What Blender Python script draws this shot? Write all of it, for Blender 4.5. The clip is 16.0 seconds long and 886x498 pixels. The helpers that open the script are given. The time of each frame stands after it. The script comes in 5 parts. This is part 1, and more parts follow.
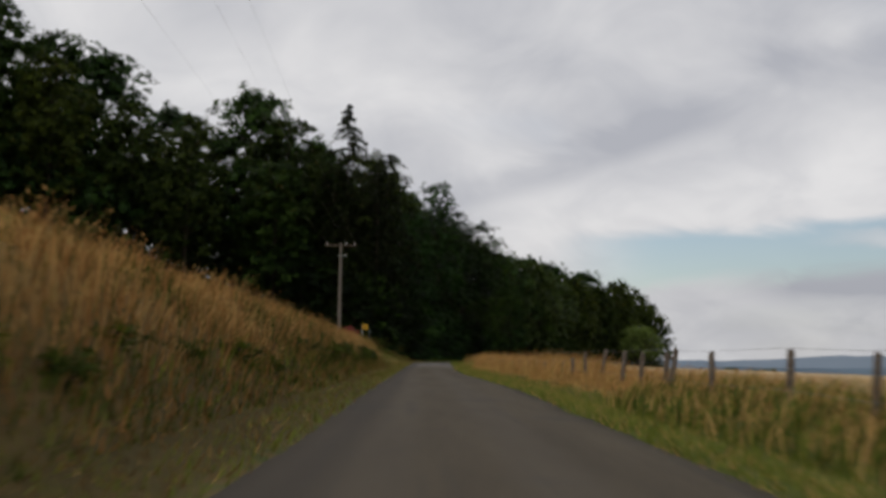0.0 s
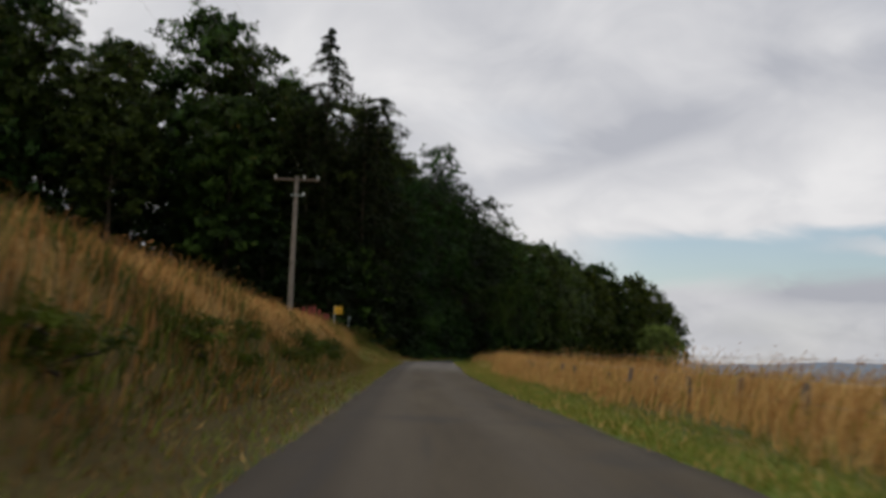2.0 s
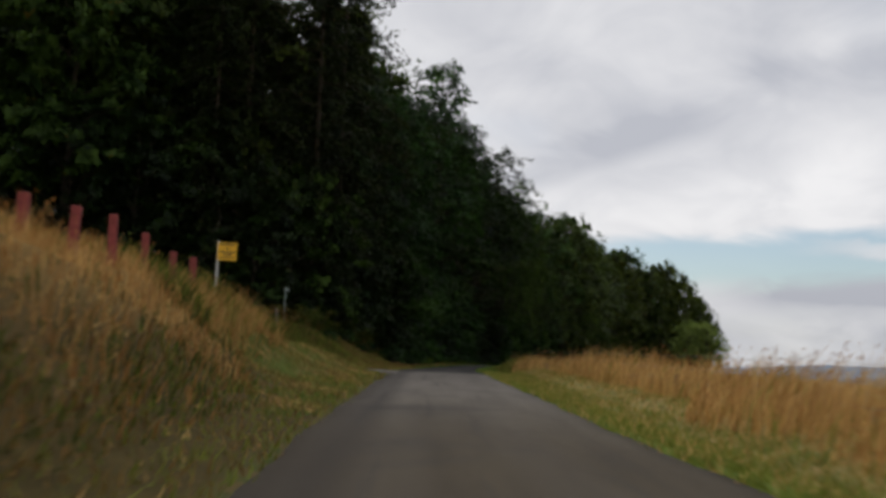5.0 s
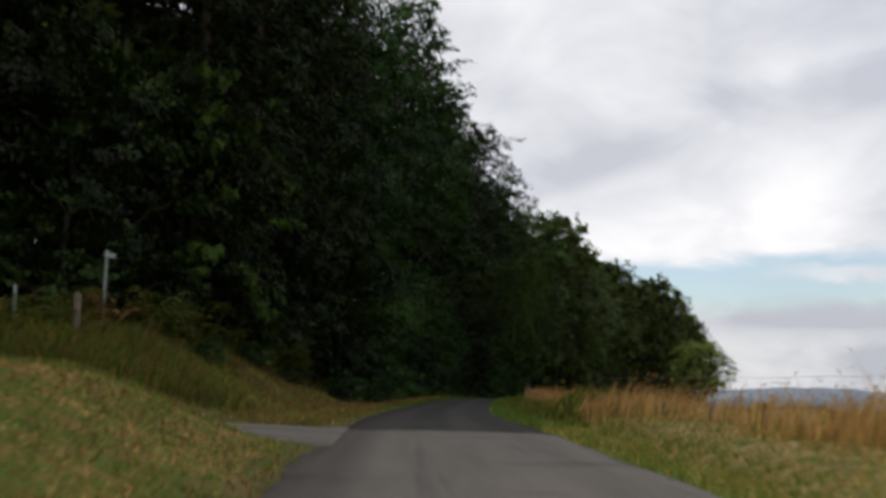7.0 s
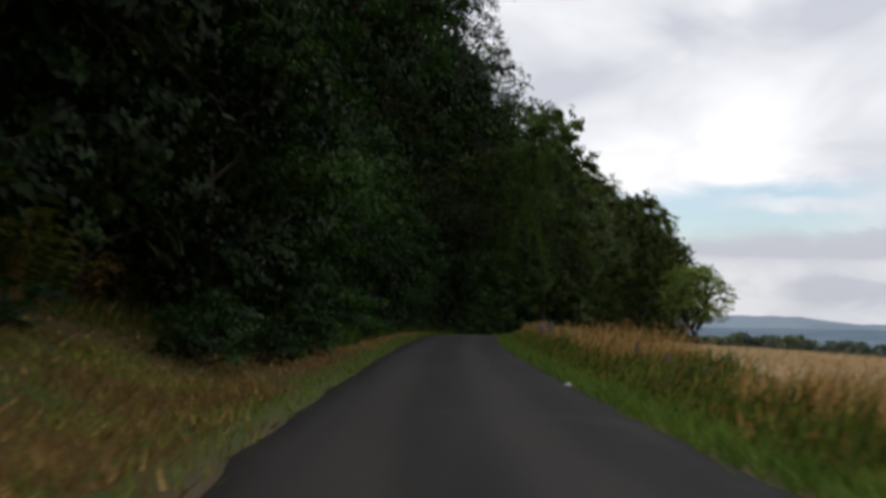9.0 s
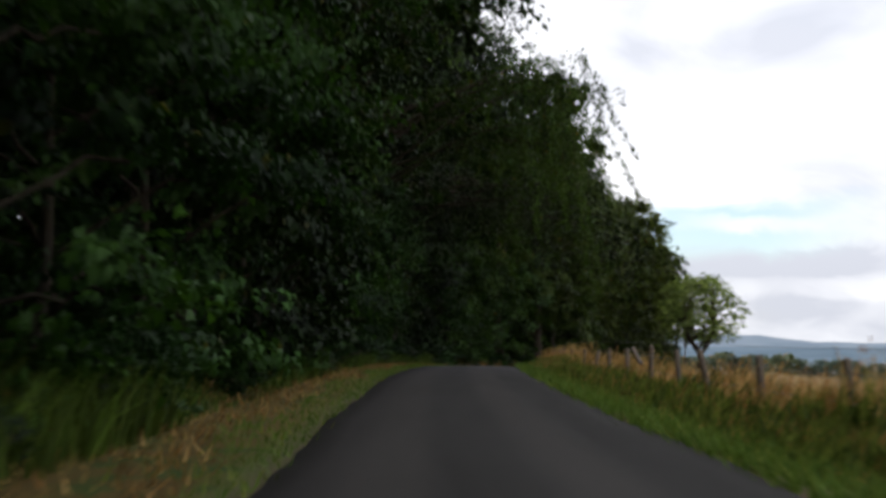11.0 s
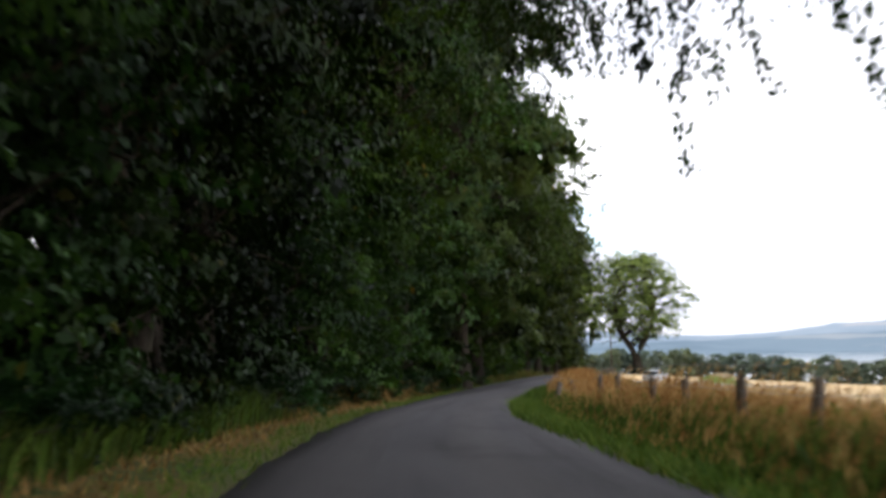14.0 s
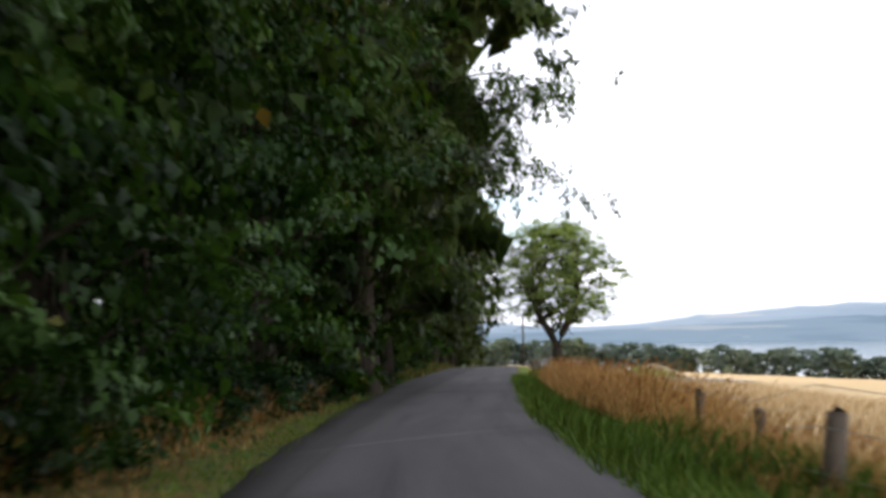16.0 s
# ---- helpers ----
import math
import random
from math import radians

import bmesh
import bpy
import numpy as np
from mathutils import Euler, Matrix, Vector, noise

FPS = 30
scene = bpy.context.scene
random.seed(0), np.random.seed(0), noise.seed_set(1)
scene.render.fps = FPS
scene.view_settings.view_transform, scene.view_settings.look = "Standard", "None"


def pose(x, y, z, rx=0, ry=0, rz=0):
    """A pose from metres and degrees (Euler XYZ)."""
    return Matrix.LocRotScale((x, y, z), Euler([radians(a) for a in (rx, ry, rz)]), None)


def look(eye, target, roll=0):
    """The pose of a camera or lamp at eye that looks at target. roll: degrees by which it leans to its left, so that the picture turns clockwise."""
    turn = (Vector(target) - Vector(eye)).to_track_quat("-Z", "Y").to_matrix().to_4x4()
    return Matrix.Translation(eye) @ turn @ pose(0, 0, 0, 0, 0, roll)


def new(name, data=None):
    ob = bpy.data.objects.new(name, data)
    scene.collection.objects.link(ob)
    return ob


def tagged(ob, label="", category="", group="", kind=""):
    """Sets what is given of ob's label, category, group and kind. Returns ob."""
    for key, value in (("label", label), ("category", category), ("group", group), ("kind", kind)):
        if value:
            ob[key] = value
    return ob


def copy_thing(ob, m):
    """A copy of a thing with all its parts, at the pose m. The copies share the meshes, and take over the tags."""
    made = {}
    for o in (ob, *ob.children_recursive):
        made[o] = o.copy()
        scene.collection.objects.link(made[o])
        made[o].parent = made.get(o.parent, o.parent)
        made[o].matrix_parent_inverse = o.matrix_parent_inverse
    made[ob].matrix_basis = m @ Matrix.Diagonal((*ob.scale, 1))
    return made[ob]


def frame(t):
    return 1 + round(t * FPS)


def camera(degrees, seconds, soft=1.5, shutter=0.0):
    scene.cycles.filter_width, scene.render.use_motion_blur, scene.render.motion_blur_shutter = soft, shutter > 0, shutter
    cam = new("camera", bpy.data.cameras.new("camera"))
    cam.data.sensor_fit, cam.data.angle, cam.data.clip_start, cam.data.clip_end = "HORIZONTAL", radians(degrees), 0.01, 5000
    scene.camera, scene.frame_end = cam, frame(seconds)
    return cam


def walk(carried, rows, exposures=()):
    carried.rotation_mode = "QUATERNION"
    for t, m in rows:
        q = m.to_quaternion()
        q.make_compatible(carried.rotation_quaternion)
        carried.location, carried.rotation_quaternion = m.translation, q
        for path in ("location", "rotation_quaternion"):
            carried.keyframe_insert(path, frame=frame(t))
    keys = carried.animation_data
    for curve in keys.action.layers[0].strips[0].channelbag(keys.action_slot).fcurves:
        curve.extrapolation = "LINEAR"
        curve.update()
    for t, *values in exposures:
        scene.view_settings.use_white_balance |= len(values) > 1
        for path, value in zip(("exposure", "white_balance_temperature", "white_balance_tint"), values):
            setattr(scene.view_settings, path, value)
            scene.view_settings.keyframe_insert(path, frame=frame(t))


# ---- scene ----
cam = camera(50.4, 16.0, soft=3.5, shutter=0.38)
PATH = [
    (0.0, pose(0.000, 0.000, 1.100, 96.599, -0.584, -0.228)),
    (0.5, pose(-0.259, 7.611, 1.151, 97.497, -1.149, -0.512)),
    (1.0, pose(-0.257, 14.818, 1.270, 97.498, -1.927, -0.725)),
    (1.5, pose(-0.517, 22.043, 1.265, 96.497, -2.011, -0.838)),
    (2.0, pose(-0.648, 29.011, 1.220, 96.400, -2.040, -0.640)),
    (2.5, pose(-0.775, 36.475, 1.379, 97.889, -2.336, -1.389)),
    (3.0, pose(-0.908, 43.462, 1.206, 97.198, -2.308, -0.881)),
    (3.5, pose(-1.169, 50.558, 1.182, 96.594, -2.280, -1.078)),
    (6.0, pose(-1.948, 84.570, 1.237, 96.573, -1.558, -1.883)),
    (6.5, pose(-2.078, 91.005, 1.247, 96.732, -0.539, -3.352)),
    (7.0, pose(-1.945, 97.421, 1.382, 98.331, -1.119, -3.536)),
    (7.5, pose(-1.944, 103.451, 1.462, 98.386, -0.696, -5.090)),
    (8.0, pose(-1.682, 109.610, 1.557, 98.324, -0.299, -3.621)),
    (8.5, pose(-1.551, 115.768, 1.654, 97.919, -0.568, -3.861)),
    (9.0, pose(-1.291, 121.817, 1.602, 94.053, -1.136, -6.263)),
    (9.5, pose(-0.903, 127.737, 1.529, 94.763, -2.154, -6.205)),
    (12.0, pose(2.097, 156.537, 1.529, 96.198, 0.667, -10.329)),
    (12.5, pose(2.889, 162.120, 1.534, 97.295, 0.566, -11.147)),
    (13.0, pose(3.815, 167.676, 1.583, 96.683, 0.090, -13.019)),
    (13.5, pose(4.765, 173.091, 1.617, 96.382, 0.809, -13.132)),
    (14.0, pose(5.845, 178.451, 1.554, 95.535, 1.258, -16.806)),
    (14.5, pose(7.045, 183.706, 1.435, 95.025, 0.722, -17.374)),
    (15.0, pose(8.440, 189.021, 1.327, 94.682, 1.483, -19.499)),
    (15.5, pose(9.862, 193.927, 1.124, 94.337, 1.202, -21.346)),
    (16.0, pose(11.479, 198.613, 0.944, 94.849, 1.259, -24.361)),
]
walk(cam, PATH, exposures=[(0.0, -0.14, 6650, 10), (2.0, -0.04, 6650, 10), (3.5, -0.02, 6650, 10), (6.0, 0.20, 6600, 10), (7.0, 0.32, 6600, 10), (8.5, 0.38, 6580, 10), (9.5, 0.46, 6580, 10), (12.0, 1.10, 6500, 10), (14.0, 1.48, 6490, 11), (16.0, 1.46, 6480, 11)])


# ---- plan of the place -------------------------------------------------
# road centre line: y along the lane, x of its centre, z of its surface, width
ROAD_Y = [-60, -20, 0, 30, 58, 85, 100, 107, 120, 128, 138, 150, 160, 170, 180, 190, 197, 205, 214, 240, 270, 300, 330, 360]
ROAD_X = [1.0, 0.8, 0.58, 0.2, -0.55, -0.95, -0.85, -0.9, -0.66, -0.28, 0.75, 2.1, 3.4, 4.95, 6.85, 9.05, 11.4, 14.35, 18.4, 32.2, 48.6, 65.0, 81.5, 98.0]
ROAD_Z = [-0.3, -0.05, 0.0, 0.13, 0.12, 0.14, 0.28, 0.38, 0.52, 0.47, 0.45, 0.44, 0.45, 0.50, 0.44, 0.22, -0.05, -0.36, -0.72, -1.5, -2.3, -4.5, -8.0, -12.0]
ROAD_W = [4.4, 4.4, 4.4, 4.6, 4.2, 4.6, 4.8, 4.5, 4.2, 3.9, 3.9, 3.9, 3.9, 4.0, 4.05, 3.95, 3.7, 3.5, 3.5, 3.5, 3.5, 3.5, 3.5, 3.5]
_yy = np.arange(-60, 361, 1.0)
_ker = np.hanning(19) / np.hanning(19).sum()


def _smoothed(vals):
    v = np.interp(_yy, ROAD_Y, vals)
    p = np.concatenate([v[0] - (v[1] - v[0]) * np.arange(9, 0, -1), v, v[-1] + (v[-1] - v[-2]) * np.arange(1, 10)])
    return np.convolve(p, _ker, "valid")


_rx, _rz, _rw = _smoothed(ROAD_X), _smoothed(ROAD_Z), _smoothed(ROAD_W)


def road_x(y):
    return np.interp(y, _yy, _rx)


def road_z(y):
    return np.interp(y, _yy, _rz)


def road_w(y):
    return np.interp(y, _yy, _rw)


def road_left(y):
    """How far the tarmac is widened on its left, to fit its edge in the camera's view."""
    return np.interp(y, [194, 200, 207, 214, 222, 234, 254], [0, 0.30, 0.25, 0.6, 1.1, 1.8, 2.5])


def road_trim(y):
    """How far the right-hand tarmac edge is drawn in on the bend, to fit the camera's view."""
    return np.interp(y, [191, 198, 204, 210], [0, 0.33, 0.28, 0])


def road_az(y):
    """Heading of the lane at y, radians to the right of +y."""
    return np.arctan2(road_x(y + 1) - road_x(y - 1), 2.0)


def ss(a, b, v):
    t = np.clip((v - a) / (b - a), 0, 1)
    return t * t * (3 - 2 * t)


def wob(x, y, size, seed=0.0):
    """Smooth waves, -1 to 1, of about that size."""
    a = 6.283 / size
    return (np.sin(a * x + 1.3 * np.sin(a * 0.7 * y + seed) + seed) + np.sin(a * 0.83 * y + 1.1 * np.sin(a * 0.9 * x + 2.1 * seed)) + np.sin(a * 0.55 * (x + y) + 3 * seed)) / 3


def side_track(u, y):
    """1 on the side track that leaves to the left, 0 off it."""
    mid = 115.0 + 0.08 * np.maximum(-u - 2, 0)
    half = 1.25 + 1.7 * np.exp(-np.maximum(-u - 2, 0) / 1.3)
    return (1 - ss(half - 0.3, half + 0.9, np.abs(y - mid))) * (u < 0)


def ground_z(x, y):
    """Height of the ground at a place in the plan."""
    x, y = np.asarray(x, float), np.asarray(y, float)
    u = x - road_x(y)
    zr = road_z(np.clip(y, -60, 345))
    half = road_w(y) / 2
    # left: a mown verge, a steep bank of tall grass before the junction, a wooded slope after it
    l = np.maximum(-u - half - road_left(y), 0)
    before = 1 - ss(101, 111, y)
    open_foot = ss(84, 98, y)
    bank = before * (0.10 * l + 2.15 * ss(0.9 + 1.2 * open_foot, 4.6 + 1.4 * open_foot, l) + 0.22 * wob(x, y, 7, 1.0) * ss(1, 3, l))
    bank = bank + (1 - before) * (1 - ss(112.3, 114, y)) * (0.95 * ss(0.3, 4.0, l) + 0.06 * l)
    wood = ss(113, 121, y) * (0.05 * l + 1.55 * ss(1.6, 5.5, l) * (1 - 0.7 * ss(125, 150, y)) + 0.15 * wob(x, y, 5, 2.0) * ss(1, 3, l))
    hill = 0.34 * np.maximum(l - 9 - 9 * before, 0) - 0.34 * np.maximum(l - 75, 0)
    left = bank + wood + hill * (1 - 0.5 * ss(150, 260, y))
    track = side_track(u, y)
    left = left * (1 - track) + (0.03 * l + hill) * track
    # right: level verge, fence line, then the field falls away to the water
    r = np.maximum(u - half + road_trim(y), 0)
    fall = -0.10 * ss(0.2, 1.2, r) + 0.35 * ss(1.0, 2.6, r) * (1 - ss(124, 132, y)) - 0.35 * ss(1.0, 4.0, r) * ss(196, 206, y) - 0.40 * ss(1.0, 2.6, r) * ss(190, 205, y)
    fall = fall - 0.32 * ss(0.7, 2.6, r) * ss(125, 132, y) * (1 - ss(137, 148, y)) + 0.12 * ss(1.0, 2.4, r) * ss(140, 150, y) * (1 - ss(190, 200, y)) - 0.30 * ss(3.0, 6.0, r) * ss(150, 164, y) * (1 - ss(196, 206, y)) + (road_z(np.clip(y, -60, 316)) - zr) * ss(4, 30, r)
    field = -(0.026 + 0.04 * ss(120, 250, y)) * np.maximum(r - 4, 0)
    right = fall + field + 0.05 * wob(x, y, 4, 3.0) * ss(0.5, 2, r)
    z = zr + np.where(u < 0, left, right)
    z = np.where((u < half + 0.02 - road_trim(y)) & (-u < half + 0.02 + road_left(y)), zr - 0.06, z)
    far = np.hypot(x - 40, y - 150)
    z = z * (1 - ss(380, 900, far)) - 58.0 * ss(300, 1100, far)
    return z


def gz(x, y):
    return float(ground_z(x, y))


# ---- world and sun -----------------------------------------------------
SUN_EL, SUN_AZ = radians(38), radians(-60)
world = bpy.data.worlds.new("overcast_sky")
scene.world = world
world.use_nodes = True
wn, wl = world.node_tree.nodes, world.node_tree.links
wn.clear()


def wnode(kind, **kw):
    n = wn.new(kind)
    for k, v in kw.items():
        n.inputs[k].default_value = v
    return n


w_out = wn.new("ShaderNodeOutputWorld")
sky = wn.new("ShaderNodeTexSky")
sky.sky_type, sky.sun_disc, sky.sun_elevation, sky.sun_rotation = "NISHITA", False, SUN_EL, SUN_AZ
bg_sky = wnode("ShaderNodeBackground", Strength=0.12)
bg_cloud = wnode("ShaderNodeBackground", Strength=1.0)
w_mix = wn.new("ShaderNodeMixShader")
coord = wn.new("ShaderNodeTexCoord")
sep = wn.new("ShaderNodeSeparateXYZ")
wl.new(coord.outputs["Generated"], sep.inputs[0])


def wmath(op, a, b=None, clamp=False):
    n = wn.new("ShaderNodeMath")
    n.operation, n.use_clamp = op, clamp
    for i, v in enumerate((a, b)):
        if v is None:
            continue
        if isinstance(v, (int, float)):
            n.inputs[i].default_value = v
        else:
            wl.new(v, n.inputs[i])
    return n.outputs[0]


def wstep(lo, hi, v):
    n = wn.new("ShaderNodeMapRange")
    n.interpolation_type = "SMOOTHSTEP"
    n.inputs["From Min"].default_value, n.inputs["From Max"].default_value = lo, hi
    wl.new(v, n.inputs["Value"])
    return n.outputs["Result"]


# clouds lie on a high sheet: the way is divided by its height
den = wmath("ADD", wmath("MAXIMUM", sep.outputs[2], 0.0), 0.38)
sheet = wn.new("ShaderNodeCombineXYZ")
wl.new(wmath("DIVIDE", sep.outputs[0], den), sheet.inputs[0])
wl.new(wmath("DIVIDE", sep.outputs[1], den), sheet.inputs[1])


def wnoise(scale, detail, rough, dist=0.0, shift=(0, 0, 0)):
    m = wn.new("ShaderNodeMapping")
    m.inputs["Location"].default_value = shift
    wl.new(sheet.outputs[0], m.inputs["Vector"])
    n = wnode("ShaderNodeTexNoise", Scale=scale, Detail=detail, Roughness=rough, Distortion=dist)
    wl.new(m.outputs[0], n.inputs["Vector"])
    return n.outputs[0]


broad, fine = wnoise(1.5, 4, 0.5, 0.5, (3.1, 1.7, 0)), wnoise(4.2, 6, 0.55, 0.6, (0.4, 5.2, 0))
azim = wn.new("ShaderNodeMath")
azim.operation = "ARCTAN2"
wl.new(sep.outputs[0], azim.inputs[0])
wl.new(sep.outputs[1], azim.inputs[1])
AZ = azim.outputs[0]
ragged = wmath("ADD", sep.outputs[2], wmath("MULTIPLY", wmath("SUBTRACT", fine, 0.5), 0.05))


def streak(az0, el0, slope, half, az_lo, az_hi):
    """A long soft cloud: 1 along a sloping line of the sky, between two bearings (radians)."""
    line = wmath("ADD", el0, wmath("MULTIPLY", wmath("SUBTRACT", AZ, az0), slope))
    off = wmath("ABSOLUTE", wmath("SUBTRACT", ragged, line))
    ends = wmath("MULTIPLY", wstep(az_lo, az_lo + 0.12, AZ), wmath("SUBTRACT", 1.0, wstep(az_hi - 0.14, az_hi, AZ)))
    return wmath("MULTIPLY", wmath("SUBTRACT", 1.0, wstep(half * 0.15, half, off)), ends)


shade = wmath("ADD", wmath("MULTIPLY", broad, 0.62), wmath("MULTIPLY", fine, 0.40))
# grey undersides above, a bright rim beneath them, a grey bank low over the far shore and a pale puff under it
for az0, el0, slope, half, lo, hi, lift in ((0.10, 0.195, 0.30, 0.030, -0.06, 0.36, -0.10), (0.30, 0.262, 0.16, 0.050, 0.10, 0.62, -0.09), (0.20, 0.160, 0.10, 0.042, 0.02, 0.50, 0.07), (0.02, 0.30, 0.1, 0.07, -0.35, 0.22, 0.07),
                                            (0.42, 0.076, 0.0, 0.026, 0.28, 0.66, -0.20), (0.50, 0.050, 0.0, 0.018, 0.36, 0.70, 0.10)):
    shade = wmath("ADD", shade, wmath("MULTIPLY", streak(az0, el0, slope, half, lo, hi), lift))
# the veil thins towards the sun's side
shade = wmath("ADD", shade, wmath("MULTIPLY", wmath("SUBTRACT", 0.16, AZ), 0.10))
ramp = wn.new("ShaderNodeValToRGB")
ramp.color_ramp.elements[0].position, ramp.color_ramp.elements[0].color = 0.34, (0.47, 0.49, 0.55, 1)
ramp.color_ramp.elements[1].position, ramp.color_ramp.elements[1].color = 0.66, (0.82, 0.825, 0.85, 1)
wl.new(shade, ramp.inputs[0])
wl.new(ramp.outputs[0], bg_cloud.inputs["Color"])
wl.new(wmath("ADD", 0.86, wmath("MULTIPLY", wstep(0.02, 0.20, sep.outputs[2]), 0.14)), bg_cloud.inputs["Strength"])
# a low gap in the cloud over the water, where the blue shows
elev = wmath("ADD", ragged, wmath("MULTIPLY", wmath("SUBTRACT", AZ, 0.3), -0.05))
band = wmath("MULTIPLY", wstep(0.066, 0.092, elev), wmath("SUBTRACT", 1.0, wstep(0.122, 0.142, elev)))
band = wmath("MULTIPLY", band, wmath("MULTIPLY", wstep(0.10, 0.24, AZ), wmath("SUBTRACT", 1.0, wstep(0.46, 0.62, AZ))))
wisp = wmath("MULTIPLY", streak(0.44, 0.120, -0.02, 0.012, 0.36, 0.62), 0.7)
thin = wmath("MULTIPLY", wstep(0.56, 0.75, wnoise(1.1, 5, 0.5, 0.5, (7.7, 2.2, 0))), 0.25)
gap = wmath("MAXIMUM", wmath("MULTIPLY", band, wmath("SUBTRACT", 0.92, wisp)), thin)
wl.new(wmath("SUBTRACT", 1.0, gap, True), w_mix.inputs[0])
wl.new(sky.outputs[0], bg_sky.inputs["Color"])
wl.new(bg_sky.outputs[0], w_mix.inputs[1])
wl.new(bg_cloud.outputs[0], w_mix.inputs[2])
wl.new(w_mix.outputs[0], w_out.inputs[0])

sun = new("sun", bpy.data.lights.new("sun", "SUN"))
sun.data.energy, sun.data.angle, sun.data.color = 0.7, radians(18), (1.0, 0.93, 0.82)
sun.matrix_world = look((0, 0, 100), (-100 * math.sin(SUN_AZ) * math.cos(SUN_EL), -100 * math.cos(SUN_AZ) * math.cos(SUN_EL), 100 - 100 * math.sin(SUN_EL)))


# ---- materials ---------------------------------------------------------
class Mat:
    """A node material, written down step by step."""

    def __init__(self, name, rough=0.8, metal=0.0, spec=0.4):
        self.m = bpy.data.materials.new(name)
        self.m.use_nodes = True
        self.n, self.l = self.m.node_tree.nodes, self.m.node_tree.links
        self.b = self.n["Principled BSDF"]
        self.b.inputs["Roughness"].default_value = rough
        self.b.inputs["Metallic"].default_value = metal
        self.b.inputs["Specular IOR Level"].default_value = spec
        self.tc = self.n.new("ShaderNodeTexCoord")

    def put(self, value, socket):
        if hasattr(value, "links"):
            self.l.new(value, socket)
        else:
            socket.default_value = value

    def mapped(self, source="Object", scale=(1, 1, 1)):
        m = self.n.new("ShaderNodeMapping")
        m.inputs["Scale"].default_value = scale
        self.l.new(self.tc.outputs[source], m.inputs["Vector"])
        return m.outputs[0]

    def noise(self, scale, detail=4, rough=0.55, vec=None, dist=0.0):
        n = self.n.new("ShaderNodeTexNoise")
        for k, v in (("Scale", scale), ("Detail", detail), ("Roughness", rough), ("Distortion", dist)):
            n.inputs[k].default_value = v
        self.l.new(vec or self.tc.outputs["Object"], n.inputs["Vector"])
        return n.outputs[0]

    def ramp(self, fac, *stops):
        r = self.n.new("ShaderNodeValToRGB")
        e = r.color_ramp.elements
        while len(e) < len(stops):
            e.new(0.5)
        for el, (p, c) in zip(e, stops):
            el.position, el.color = p, (*c, 1)
        self.l.new(fac, r.inputs[0])
        return r.outputs[0]

    def mix(self, fac, a, b, kind="MIX"):
        m = self.n.new("ShaderNodeMix")
        m.data_type, m.blend_type = "RGBA", kind
        self.put(fac, m.inputs[0])
        for v, s in ((a, m.inputs[6]), (b, m.inputs[7])):
            self.put((*v, 1) if isinstance(v, tuple) else v, s)
        return m.outputs[2]

    def math(self, op, a, b=0.0, clamp=False):
        m = self.n.new("ShaderNodeMath")
        m.operation, m.use_clamp = op, clamp
        self.put(a, m.inputs[0])
        self.put(b, m.inputs[1])
        return m.outputs[0]

    def step(self, lo, hi, v):
        n = self.n.new("ShaderNodeMapRange")
        n.interpolation_type = "SMOOTHSTEP"
        n.inputs["From Min"].default_value, n.inputs["From Max"].default_value = lo, hi
        self.l.new(v, n.inputs["Value"])
        return n.outputs["Result"]

    def color(self, c):
        self.put((*c, 1) if isinstance(c, tuple) else c, self.b.inputs["Base Color"])
        return self

    def bump(self, height, strength=0.3, dist=0.02):
        b = self.n.new("ShaderNodeBump")
        b.inputs["Strength"].default_value, b.inputs["Distance"].default_value = strength, dist
        self.l.new(height, b.inputs["Height"])
        self.l.new(b.outputs[0], self.b.inputs["Normal"])
        return self

    def island(self):
        return self.n.new("ShaderNodeNewGeometry").outputs["Random Per Island"]

    def object_random(self):
        return self.n.new("ShaderNodeObjectInfo").outputs["Random"]

    def translucent(self, col, amount):
        t = self.n.new("ShaderNodeBsdfTranslucent")
        self.put((*col, 1) if isinstance(col, tuple) else col, t.inputs["Color"])
        mx = self.n.new("ShaderNodeMixShader")
        mx.inputs[0].default_value = amount
        out = self.n["Material Output"]
        self.l.new(self.b.outputs[0], mx.inputs[1])
        self.l.new(t.outputs[0], mx.inputs[2])
        self.l.new(mx.outputs[0], out.inputs["Surface"])
        return self


def uv_split(m):
    s = m.n.new("ShaderNodeSeparateXYZ")
    m.l.new(m.tc.outputs["UV"], s.inputs[0])
    return s.outputs[0], s.outputs[1]


